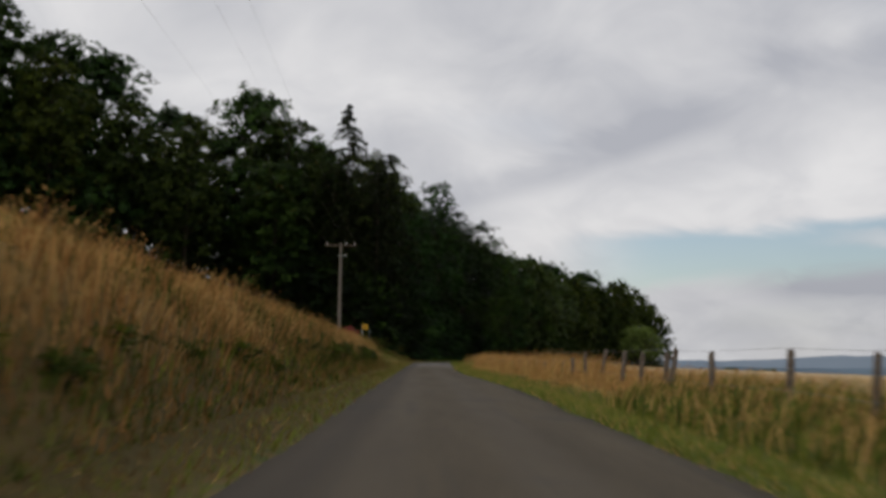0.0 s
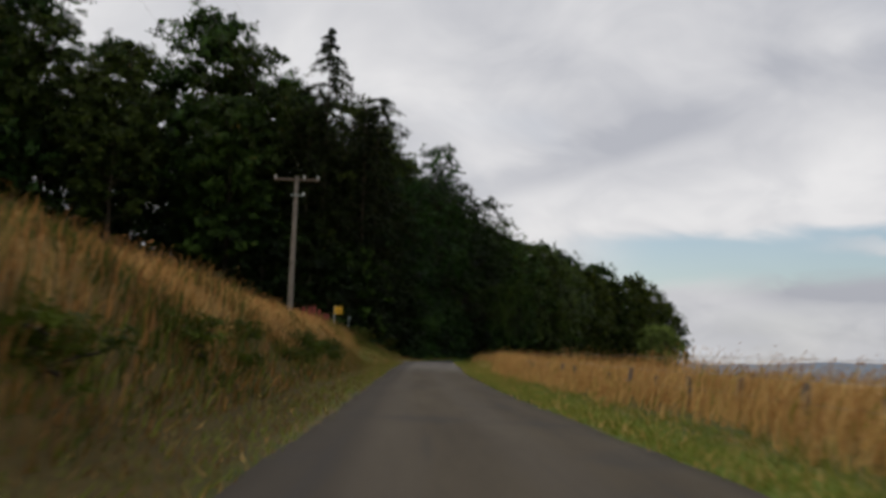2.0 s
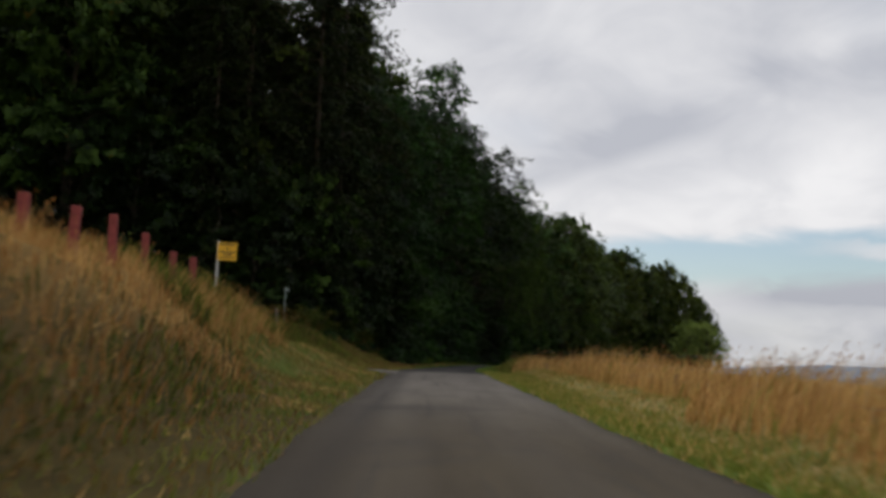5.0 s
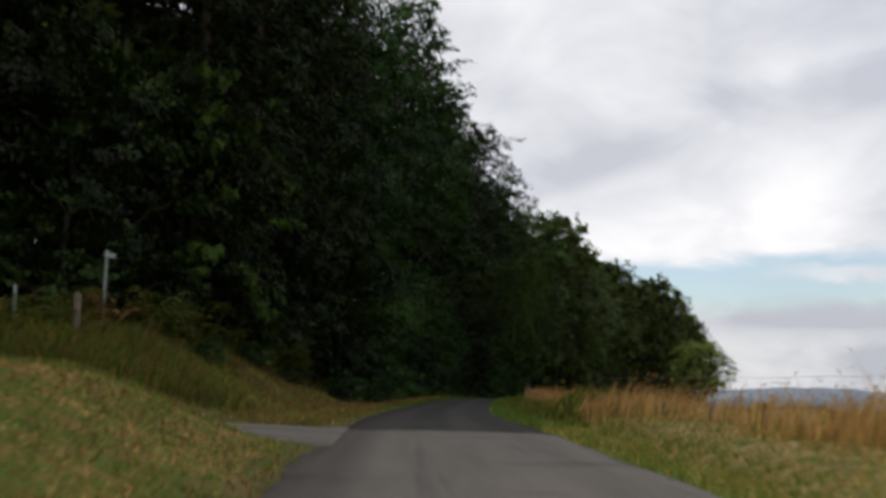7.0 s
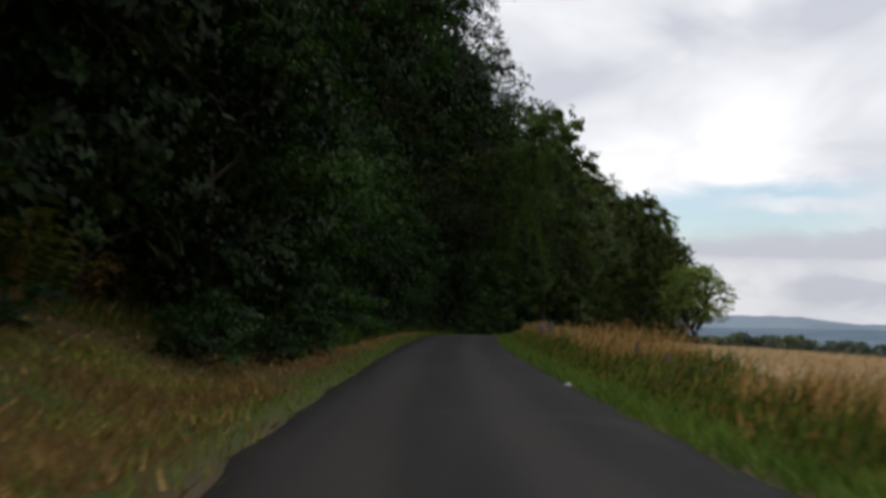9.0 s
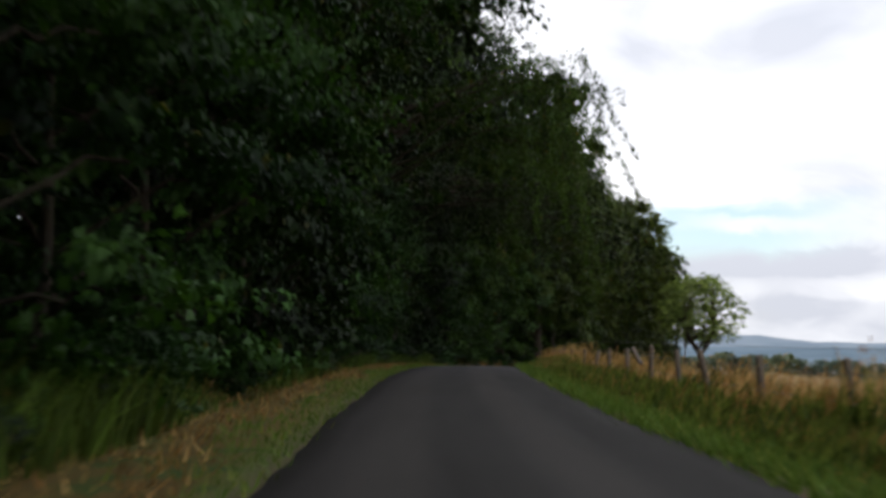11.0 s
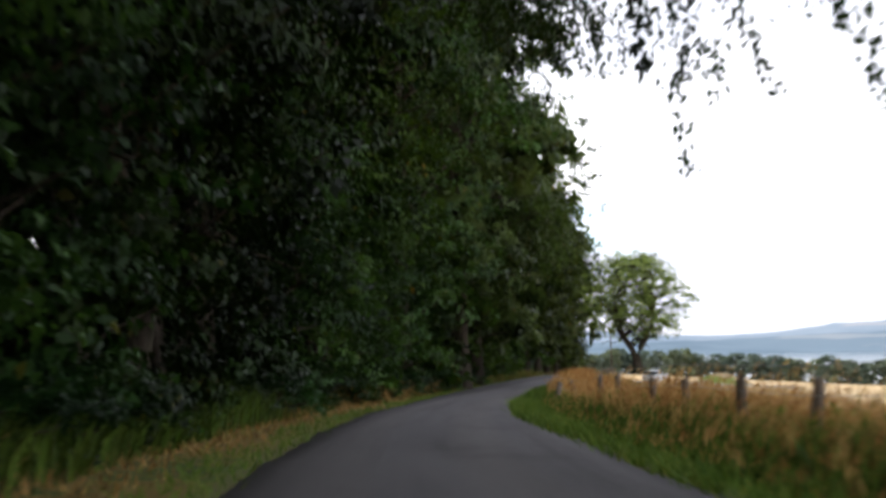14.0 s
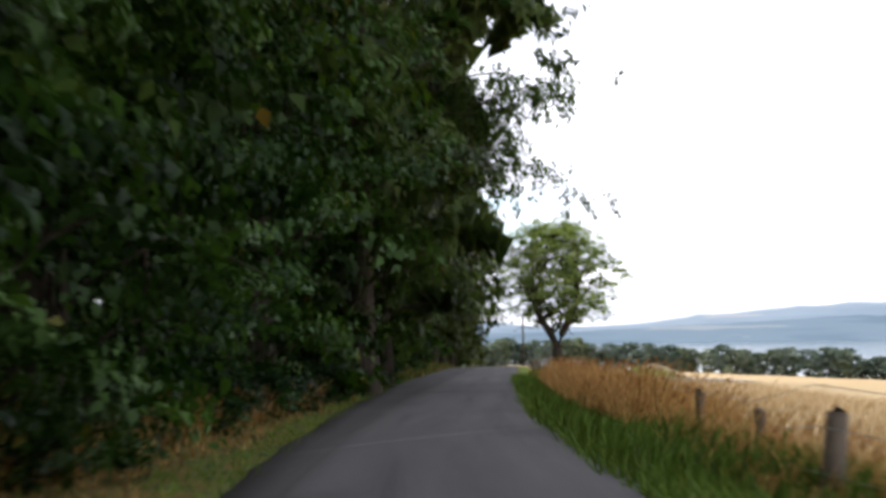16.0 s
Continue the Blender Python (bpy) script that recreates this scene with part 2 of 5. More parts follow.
def asphalt():
    m = Mat("worn_asphalt", rough=0.88, spec=0.18)
    u, v = uv_split(m)                       # u: metres from the centre, v: metres along
    stretched = m.mapped("UV", (1.0, 0.12, 1))
    worn = m.noise(1.1, 5, 0.6, stretched)
    grain = m.noise(90, 2, 0.6)
    patch = m.noise(0.35, 4, 0.5)
    old = m.ramp(worn, (0.30, (0.060, 0.047, 0.031)), (0.72, (0.094, 0.075, 0.049)))
    pale = m.ramp(worn, (0.30, (0.118, 0.104, 0.087)), (0.72, (0.185, 0.164, 0.140)))
    old = m.mix(m.step(80, 100, v), old, pale)
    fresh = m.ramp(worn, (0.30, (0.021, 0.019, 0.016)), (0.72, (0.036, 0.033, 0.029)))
    # lightened tone further on, painted in against the shade of the overhanging trees
    brightened = m.ramp(worn, (0.30, (0.072, 0.068, 0.072)), (0.72, (0.116, 0.109, 0.114)))
    fresh = m.mix(m.step(164, 198, v), fresh, brightened)
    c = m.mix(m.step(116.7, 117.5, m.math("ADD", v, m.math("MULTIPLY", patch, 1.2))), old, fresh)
    # two paler wheel tracks and a dark middle
    track = m.math("SUBTRACT", 1.0, m.step(0.15, 0.55, m.math("ABSOLUTE", m.math("SUBTRACT", m.math("ABSOLUTE", m.math("ADD", u, 0.25)), 0.80))))
    c = m.mix(m.math("MULTIPLY", track, 0.14), c, (0.135, 0.118, 0.102))
    seam = m.math("SUBTRACT", 1.0, m.step(0.05, 0.16, m.math("ABSOLUTE", m.math("ADD", m.math("SUBTRACT", m.math("SUBTRACT", v, u), 211.2), m.math("MULTIPLY", patch, 0.5)))))
    c = m.mix(m.math("MULTIPLY", seam, 0.55), c, (0.17, 0.17, 0.17))
    c = m.mix(m.step(0.55, 0.72, patch), c, m.mix(0.5, c, (0.045, 0.042, 0.04)))
    # darker towards the left edge, and long tyre smears
    c = m.mix(m.math("MULTIPLY", m.step(1.35, 1.9, m.math("SUBTRACT", m.math("MULTIPLY", worn, 0.5), u)), 0.55), c, (0.036, 0.031, 0.028))
    smear = m.noise(2.6, 3, 0.5, m.mapped("UV", (1.0, 0.035, 1)))
    c = m.mix(m.math("MULTIPLY", m.step(0.56, 0.70, smear), 0.35), c, (0.040, 0.037, 0.035))
    c = m.mix(0.5, c, m.ramp(grain, (0.3, (0.25, 0.25, 0.25)), (0.7, (0.75, 0.75, 0.75))), "OVERLAY")
    return m.color(c).bump(m.math("ADD", grain, m.math("MULTIPLY", worn, 0.3)), 0.5, 0.008).m


def earth():
    m = Mat("grassy_earth", rough=0.95, spec=0.15)
    u, v = uv_split(m)
    big, mid, fine = m.noise(0.25, 4), m.noise(2.2, 5, 0.6), m.noise(26, 4, 0.65)
    straw = m.ramp(fine, (0.3, (0.085, 0.060, 0.021)), (0.7, (0.22, 0.155, 0.056)))
    green = m.ramp(fine, (0.3, (0.026, 0.046, 0.010)), (0.7, (0.080, 0.115, 0.026)))
    c = m.mix(m.step(0.42, 0.62, m.math("ADD", m.math("MULTIPLY", mid, 0.7), m.math("MULTIPLY", big, 0.35))), straw, green)
    # lush strip along the right of the lane
    lush = m.mix(m.step(14, 40, v), m.ramp(fine, (0.3, (0.050, 0.066, 0.012)), (0.7, (0.120, 0.135, 0.034))), m.ramp(fine, (0.3, (0.075, 0.115, 0.014)), (0.7, (0.165, 0.215, 0.040))))
    c = m.mix(m.math("MULTIPLY", m.step(2.0, 2.4, u), m.math("SUBTRACT", 1.0, m.step(3.5, 4.3, m.math("ADD", u, m.math("MULTIPLY", mid, 0.6))))), c, lush)
    sward = m.ramp(m.math("ADD", m.math("MULTIPLY", fine, 0.5), m.math("MULTIPLY", mid, 0.5)), (0.34, (0.038, 0.029, 0.007)), (0.66, (0.102, 0.073, 0.020)))
    c = m.mix(m.math("MULTIPLY", m.step(2.2, 2.6, m.math("MULTIPLY", u, -1.0)), m.math("SUBTRACT", 1.0, m.step(92, 98, v))), c, sward)
    # dry thatch under the tall grass of the bank
    thatch = m.ramp(m.math("ADD", m.math("MULTIPLY", fine, 0.6), m.math("MULTIPLY", mid, 0.4)), (0.3, (0.050, 0.036, 0.011)), (0.7, (0.150, 0.098, 0.032)))
    golden = m.ramp(m.math("ADD", m.math("MULTIPLY", fine, 0.6), m.math("MULTIPLY", mid, 0.4)), (0.3, (0.12, 0.074, 0.019)), (0.7, (0.34, 0.205, 0.060)))
    thatch = m.mix(m.step(5.4, 6.8, m.math("SUBTRACT", m.math("MULTIPLY", big, 1.2), u)), thatch, golden)
    c = m.mix(m.math("MULTIPLY", m.step(3.2, 4.4, m.math("MULTIPLY", u, -1.0)), m.math("SUBTRACT", 1.0, m.step(94, 99, v))), c, thatch)
    # cut hay lying on the mown corner
    hay = m.ramp(m.math("ADD", m.math("MULTIPLY", fine, 0.3), m.math("ADD", m.math("MULTIPLY", mid, 0.4), m.math("MULTIPLY", m.noise(0.5, 5, 0.6, m.mapped("Object", (1.0, 0.35, 1))), 0.3))), (0.44, (0.060, 0.105, 0.014)), (0.50, (0.11, 0.135, 0.022)), (0.55, (0.20, 0.122, 0.040)), (0.63, (0.40, 0.29, 0.105)))
    corner = m.math("MULTIPLY", m.math("MULTIPLY", m.step(93, 101, v), m.math("SUBTRACT", 1.0, m.step(113.0, 114.6, v))), m.step(2.6, 3.2, m.math("MULTIPLY", u, -1.0)))
    c = m.mix(corner, c, hay)
    # dry grass and fallen leaves on the left verge below the wood
    litter = m.ramp(m.math("ADD", m.math("MULTIPLY", fine, 0.6), m.math("MULTIPLY", mid, 0.4)), (0.32, (0.044, 0.031, 0.008)), (0.68, (0.145, 0.098, 0.028)))
    litter = m.mix(m.step(146, 162, v), litter, m.ramp(m.math("ADD", m.math("MULTIPLY", fine, 0.6), m.math("MULTIPLY", mid, 0.4)), (0.32, (0.062, 0.046, 0.012)), (0.68, (0.235, 0.165, 0.050))))
    c = m.mix(m.math("MULTIPLY", m.step(118, 122, v), m.step(2.1, 2.7, m.math("ADD", m.math("MULTIPLY", u, -1.0), m.math("MULTIPLY", big, 0.8)))), c, m.mix(m.step(0.50, 0.58, m.math("ADD", m.math("MULTIPLY", mid, 0.55), m.math("MULTIPLY", big, 0.45))), litter, green))
    # green strip along the tarmac below the wood
    strip = m.math("SUBTRACT", 1.0, m.step(2.45, 2.95, m.math("SUBTRACT", m.math("MULTIPLY", mid, 0.9), u)))
    c = m.mix(m.math("MULTIPLY", m.math("MULTIPLY", strip, m.step(1.8, 1.9, m.math("MULTIPLY", u, -1.0))), m.step(126, 134, v)), c, m.ramp(fine, (0.3, (0.055, 0.090, 0.014)), (0.7, (0.125, 0.165, 0.032))))
    # leaf mould under the trees
    mould = m.ramp(fine, (0.3, (0.030, 0.021, 0.009)), (0.7, (0.095, 0.062, 0.024)))
    wood = m.math("MULTIPLY", m.step(121, 127, v), m.step(5.0, 7.0, m.math("ADD", m.math("MULTIPLY", u, -1.0), m.math("MULTIPLY", mid, 1.5))))
    c = m.mix(wood, c, mould)
    # ripe barley on the right
    row = m.noise(1.0, 3, 0.5, m.mapped("Object", (0.6, 0.05, 1)))
    ripe = m.ramp(m.math("ADD", m.math("MULTIPLY", row, 0.6), m.math("MULTIPLY", fine, 0.4)), (0.35, (0.42, 0.295, 0.155)), (0.65, (0.56, 0.415, 0.235)))
    c = m.mix(m.step(8.0, 8.6, m.math("ADD", u, m.math("MULTIPLY", mid, 0.8))), c, ripe)
    # raked hay drying on the right verge near the junction
    raked = m.ramp(m.math("ADD", m.math("MULTIPLY", fine, 0.4), m.math("MULTIPLY", mid, 0.6)), (0.40, (0.09, 0.125, 0.022)), (0.50, (0.24, 0.20, 0.07)), (0.60, (0.44, 0.34, 0.16)))
    c = m.mix(m.math("MULTIPLY", m.math("MULTIPLY", m.step(66, 78, v), m.math("SUBTRACT", 1.0, m.step(112, 120, v))), m.math("MULTIPLY", m.step(2.7, 3.3, u), m.math("SUBTRACT", 1.0, m.step(6.0, 7.0, u)))), c, raked)
    # worn margin by the tarmac
    edge = m.math("SUBTRACT", 1.0, m.step(2.0, 2.6, m.math("ADD", m.math("ABSOLUTE", u), m.math("MULTIPLY", mid, 0.4))))
    c = m.mix(edge, c, m.ramp(fine, (0.3, (0.07, 0.052, 0.034)), (0.7, (0.16, 0.12, 0.075))))
    return m.color(c).bump(m.math("ADD", fine, m.math("MULTIPLY", mid, 0.5)), 0.5, 0.05).m


def blades(name, dark, light, rough=0.7, trans=0.3):
    m = Mat(name, rough=rough, spec=0.25)
    patch = m.noise(0.7, 3, 0.5)
    c = m.ramp(m.math("ADD", m.math("MULTIPLY", m.island(), 0.6), m.math("MULTIPLY", patch, 0.5)), (0.2, dark), (0.8, light))
    m.color(c)
    return m.translucent(c, trans).m


def foliage(name, dark, light, odd, trans=0.25, clump=0.45, gloss=0.04):
    """Leaves: each a little different, light and dark sprays painted for lit clumps and shaded gaps, and a tone of its
    own for each tree.
    """
    m = Mat(name, rough=0.42, spec=gloss)
    spray = m.noise(clump, 3, 0.6)
    fac = m.math("ADD", m.math("MULTIPLY", m.island(), 0.22), m.math("MULTIPLY", m.step(0.36, 0.66, spray), 0.78))
    c = m.ramp(fac, (0.08, tuple(0.62 * v for v in dark)), (0.85, tuple(1.08 * v for v in light)), (1.0, tuple(1.4 * v for v in light)))
    c = m.mix(m.math("GREATER_THAN", m.island(), 0.993), c, odd)
    tone = m.ramp(m.object_random(), (0.0, (0.70, 0.78, 0.85)), (0.5, (1, 1, 1)), (1.0, (1.18, 1.12, 0.86)))
    c = m.mix(1.0, c, tone, "MULTIPLY")
    m.color(c)
    return m.translucent(m.mix(1.0, c, (1.2, 1.3, 0.6), "MULTIPLY"), trans).m


def bark(name, dark, light):
    m = Mat(name, rough=0.95, spec=0.1)
    ridg = m.noise(3.0, 5, 0.6, m.mapped("Object", (4, 4, 0.7)))
    moss = m.noise(0.9, 3)
    c = m.mix(m.math("MULTIPLY", m.step(0.5, 0.7, moss), 0.5), m.ramp(ridg, (0.35, dark), (0.65, light)), (0.05, 0.065, 0.025))
    return m.color(c).bump(ridg, 0.8, 0.03).m


def weathered(name, dark, light, rough=0.85, metal=0.0, grain=(14, 14, 1.2)):
    m = Mat(name, rough=rough, metal=metal)
    g = m.noise(2.0, 5, 0.6, m.mapped("Object", grain))
    spots = m.noise(5.0, 3)
    c = m.mix(m.step(0.55, 0.75, spots), m.ramp(g, (0.3, dark), (0.7, light)), tuple(0.6 * v for v in dark))
    return m.color(c).bump(g, 0.4, 0.005).m


ASPHALT, EARTH = asphalt(), earth()
STRAW = blades("dry_tall_grass", (0.36, 0.205, 0.066), (0.74, 0.475, 0.174))
RUST = blades("reddish_seed_heads", (0.26, 0.118, 0.033), (0.50, 0.260, 0.086))
GREENS = blades("green_grass", (0.090, 0.118, 0.011), (0.235, 0.270, 0.040))
LUSH = blades("lush_verge_grass", (0.050, 0.105, 0.010), (0.150, 0.235, 0.032))
BROWN = blades("withered_brown_grass", (0.095, 0.052, 0.013), (0.250, 0.145, 0.040), trans=0.15)
BARLEY = blades("ripe_barley", (0.47, 0.34, 0.18), (0.66, 0.50, 0.29))
WEEDS = blades("dark_weeds", (0.024, 0.046, 0.004), (0.086, 0.122, 0.014), trans=0.2)
LEAF_A = foliage("dark_broad_leaves", (0.009, 0.024, 0.005), (0.044, 0.092, 0.018), (0.09, 0.085, 0.015), gloss=0.10)
LEAF_B = foliage("olive_leaves", (0.013, 0.031, 0.006), (0.054, 0.094, 0.018), (0.13, 0.09, 0.012), gloss=0.06)
LEAF_C = foliage("cool_green_leaves", (0.008, 0.025, 0.005), (0.040, 0.094, 0.020), (0.08, 0.085, 0.015), gloss=0.10)
LEAF_D = foliage("bronzed_leaves", (0.016, 0.029, 0.006), (0.066, 0.090, 0.018), (0.14, 0.08, 0.012), gloss=0.06)
# Paler leaf copy; bright leaf highlights are put into its colour.
LEAF_E = foliage("grey_green_leaves", (0.012, 0.034, 0.008), (0.056, 0.112, 0.032), (0.10, 0.10, 0.022), 0.3, 0.45, 0.14)
# Lighter leaf copy; stands in for open-sky light on the far trees.
LEAF_G = foliage("sky_lit_leaves", (0.024, 0.042, 0.013), (0.076, 0.112, 0.036), (0.12, 0.10, 0.03), 0.3, 0.5, 0.10)
LEAF_N = foliage("conifer_needles", (0.006, 0.011, 0.003), (0.019, 0.028, 0.007), (0.04, 0.03, 0.01), 0.05, 0.6)
# Darker leaf copy; stands in for the shade inside the wood.
LEAF_K = foliage("shade_dark_leaves", (0.004, 0.011, 0.002), (0.020, 0.042, 0.006), (0.05, 0.05, 0.012), 0.08, 0.3, 0.12)
LEAF_W = foliage("weed_leaves", (0.045, 0.068, 0.010), (0.105, 0.135, 0.022), (0.16, 0.13, 0.018))
LEAF_L = foliage("light_green_leaves", (0.105, 0.155, 0.055), (0.20, 0.27, 0.10), (0.2, 0.17, 0.03), 0.35)
# Distance haze is put into the colour of this far tree row.
LEAF_F = foliage("hazed_far_leaves", (0.122, 0.158, 0.132), (0.182, 0.220, 0.178), (0.15, 0.14, 0.09), 0.3, 0.2)
BARK = bark("grey_brown_bark", (0.020, 0.016, 0.012), (0.075, 0.060, 0.045))
DEADWOOD = bark("pale_dead_wood", (0.06, 0.05, 0.04), (0.15, 0.125, 0.10))
POST = weathered("weathered_post_wood", (0.075, 0.055, 0.040), (0.205, 0.160, 0.118))
POLEWOOD = weathered("pole_wood", (0.13, 0.115, 0.095), (0.28, 0.25, 0.21))
REDWOOD = weathered("faded_red_paint", (0.17, 0.030, 0.028), (0.33, 0.075, 0.065))
YELLOW = weathered("yellow_sign_paint", (0.72, 0.39, 0.015), (0.82, 0.47, 0.02), 0.5)
DARKTEXT = weathered("dark_lettering", (0.05, 0.03, 0.01), (0.10, 0.06, 0.02), 0.6)
ZINC = weathered("galvanised_steel", (0.20, 0.24, 0.23), (0.33, 0.38, 0.36), 0.55, 0.6)
WIRE = weathered("wire", (0.20, 0.20, 0.20), (0.32, 0.32, 0.32), 0.5, 0.3)
PORCELAIN = weathered("insulator_porcelain", (0.55, 0.55, 0.52), (0.75, 0.75, 0.72), 0.25)


# ---- mesh helpers ------------------------------------------------------
def mesh_from(name, verts, faces, mats, uvs=None, mat_index=None, smooth=False):
    """A mesh from arrays; faces is an (n, k) array."""
    verts, faces = np.asarray(verts, np.float32), np.asarray(faces, np.int32)
    me = bpy.data.meshes.new(name)
    n, k = faces.shape
    me.vertices.add(len(verts))
    me.vertices.foreach_set("co", verts.ravel())
    me.loops.add(n * k)
    me.loops.foreach_set("vertex_index", faces.ravel())
    me.polygons.add(n)
    me.polygons.foreach_set("loop_start", np.arange(0, n * k, k, dtype=np.int32))
    me.polygons.foreach_set("loop_total", np.full(n, k, np.int32))
    for mt in mats:
        me.materials.append(mt)
    if mat_index is not None:
        me.polygons.foreach_set("material_index", np.asarray(mat_index, np.int32))
    if uvs is not None:
        layer = me.uv_layers.new(name="plan")
        layer.data.foreach_set("uv", np.asarray(uvs, np.float32)[faces.ravel()].ravel())
    if smooth:
        me.polygons.foreach_set("use_smooth", np.ones(n, bool))
    me.update(calc_edges=True)
    me.validate()
    return me


def piece(name, me, parent=None, label="", m=None):
    ob = new(name, me)
    if parent is not None:
        ob.parent = parent
    if m is not None:
        ob.matrix_basis = m
    if label:
        tagged(ob, label)
    return ob


def part(name, bm, material, parent, label="", smooth=False):
    """Links a bmesh as one mesh object under a thing or a part."""
    me = bpy.data.meshes.new(name)
    if smooth:
        for f in bm.faces:
            f.smooth = True
    bm.to_mesh(me)
    bm.free()
    me.materials.append(material)
    return piece(name, me, parent, label)


def tube_arrays(points, radii, sides=7):
    """A tapered tube along points: verts, faces (quads)."""
    p = np.asarray(points, float)
    r = np.asarray(radii, float)
    d = np.gradient(p, axis=0)
    d /= np.linalg.norm(d, axis=1, keepdims=True) + 1e-9
    ref = np.where(np.abs(d[:, 2:3]) > 0.9, [[1.0, 0, 0]], [[0, 0, 1.0]])
    a = np.cross(d, ref)
    a /= np.linalg.norm(a, axis=1, keepdims=True) + 1e-9
    b = np.cross(d, a)
    t = np.linspace(0, 2 * np.pi, sides, endpoint=False)
    ring = p[:, None] + r[:, None, None] * (np.cos(t)[None, :, None] * a[:, None] + np.sin(t)[None, :, None] * b[:, None])
    v = ring.reshape(-1, 3)
    f = []
    for i in range(len(p) - 1):
        for j in range(sides):
            k = (j + 1) % sides
            f.append((i * sides + j, i * sides + k, (i + 1) * sides + k, (i + 1) * sides + j))
    return v, np.array(f)


def joined(arrays):
    vs, fs, o = [], [], 0
    for v, f in arrays:
        vs.append(v)
        fs.append(f + o)
        o += len(v)
    return np.concatenate(vs), np.concatenate(fs)


def leaf_arrays(centres, lengths, dirs, rng, width=0.55, fold=0.2, normals=None, tri=False):
    """Pointed, slightly folded leaves, one quad each, or for far trees one triangle."""
    n = len(centres)
    d = dirs / (np.linalg.norm(dirs, axis=1, keepdims=True) + 1e-9)
    face = rng.normal(size=(n, 3)) * 0.7 + [0, 0, 1.0] if normals is None else normals
    side = np.cross(d, face)
    side /= np.linalg.norm(side, axis=1, keepdims=True) + 1e-9
    up = np.cross(side, d)
    L = lengths[:, None]
    base = centres - d * L * 0.5
    tip = centres + d * L * 0.5 - up * L * fold * 0.5
    a = centres - d * L * 0.08 + side * L * width * 0.5 + up * L * fold
    b = centres - d * L * 0.08 - side * L * width * 0.5 + up * L * fold
    if tri:
        w = rng.uniform(-0.35, 0.35, (n, 1))
        v = np.stack([a - d * L * (0.25 + w), tip, b - d * L * (0.25 - w)], 1).reshape(-1, 3)
        return v, np.arange(3 * n).reshape(n, 3)
    v = np.stack([base, a, tip, b], 1).reshape(-1, 3)
    f = np.arange(4 * n).reshape(n, 4)
    return v, f


# ---- ground, lane, side track -----------------------------------------
def axis(*spans):
    out = []
    for a, b, stp in spans:
        out.append(np.arange(a, b, stp, dtype=float))
    return np.concatenate(out)


def build_ground():
    us = np.concatenate([[-4500, -2500, -1500, -1000, -700, -500, -350, -250, -180, -130, -100, -80, -65, -52, -42, -34], axis((-28, -12, 2), (-12, -2.4, 0.5)),
                         [-2.25, -1.7, -0.8, 0, 0.8, 1.5, 2.25], axis((2.5, 8, 0.5), (8, 20, 2), (20, 60, 6), (60, 200, 20), (200, 500, 50), (500, 1200, 100), (1200, 4600, 400))])
    ys = np.concatenate([axis((-4500, -900, 600), (-900, -200, 100), (-200, -40, 20), (-40, -10, 3), (-10, 110, 1.6), (110, 124, 0.7), (124, 240, 1.6), (240, 360, 4), (360, 700, 30), (700, 1500, 100), (1500, 4600, 400))])
    U, Y = np.meshgrid(us, ys)
    X = U + road_x(Y)
    # under the lane the sheet keeps clear of the tarmac's edges
    Z = ground_z(X, Y)
    nu, ny = len(us), len(ys)
    idx = np.arange(nu * ny).reshape(ny, nu)
    f = np.stack([idx[:-1, :-1], idx[:-1, 1:], idx[1:, 1:], idx[1:, :-1]], -1).reshape(-1, 4)
    me = mesh_from("ground", np.stack([X, Y, Z], -1).reshape(-1, 3), f, [EARTH], uvs=np.stack([U, Y], -1).reshape(-1, 2), smooth=True)
    tagged(new("ground", me), "rolling grassy ground with barley field falling to the water", "ground", kind="structure")


def build_road():
    ys = np.concatenate([axis((-60, -8, 2.0), (-8, 226, 0.4), (226, 362, 2.0))])
    lat = np.array([-1.0, -0.99, -0.8, -0.4, 0, 0.4, 0.8, 0.99, 1.0])
    rng = np.random.default_rng(5)
    ragl = np.convolve(rng.normal(size=len(ys) + 4), np.ones(5) / 5, "valid") * 0.09
    ragr = np.convolve(rng.normal(size=len(ys) + 4), np.ones(5) / 5, "valid") * 0.09
    V, UV = [], []
    for i, y in enumerate(ys):
        az, c, h = road_az(y), road_x(y), road_w(y) / 2
        for k, q in enumerate(lat):
            side = h + road_left(y) if q < 0 else h - road_trim(y)
            w = q * (side + (ragl[i] if q < 0 else ragr[i]) * (abs(q) > 0.5))
            z = road_z(y) + 0.05 * (1 - q * q) * 0.8 - (0.12 if abs(q) == 1.0 else 0.0)
            V.append((c + w * math.cos(az), y - w * math.sin(az), z))
            UV.append((w, y))
    n = len(lat)
    idx = np.arange(len(V)).reshape(-1, n)
    f = np.stack([idx[:-1, :-1], idx[:-1, 1:], idx[1:, 1:], idx[1:, :-1]], -1).reshape(-1, 4)
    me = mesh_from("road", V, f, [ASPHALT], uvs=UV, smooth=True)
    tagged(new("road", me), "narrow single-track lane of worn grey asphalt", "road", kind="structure")


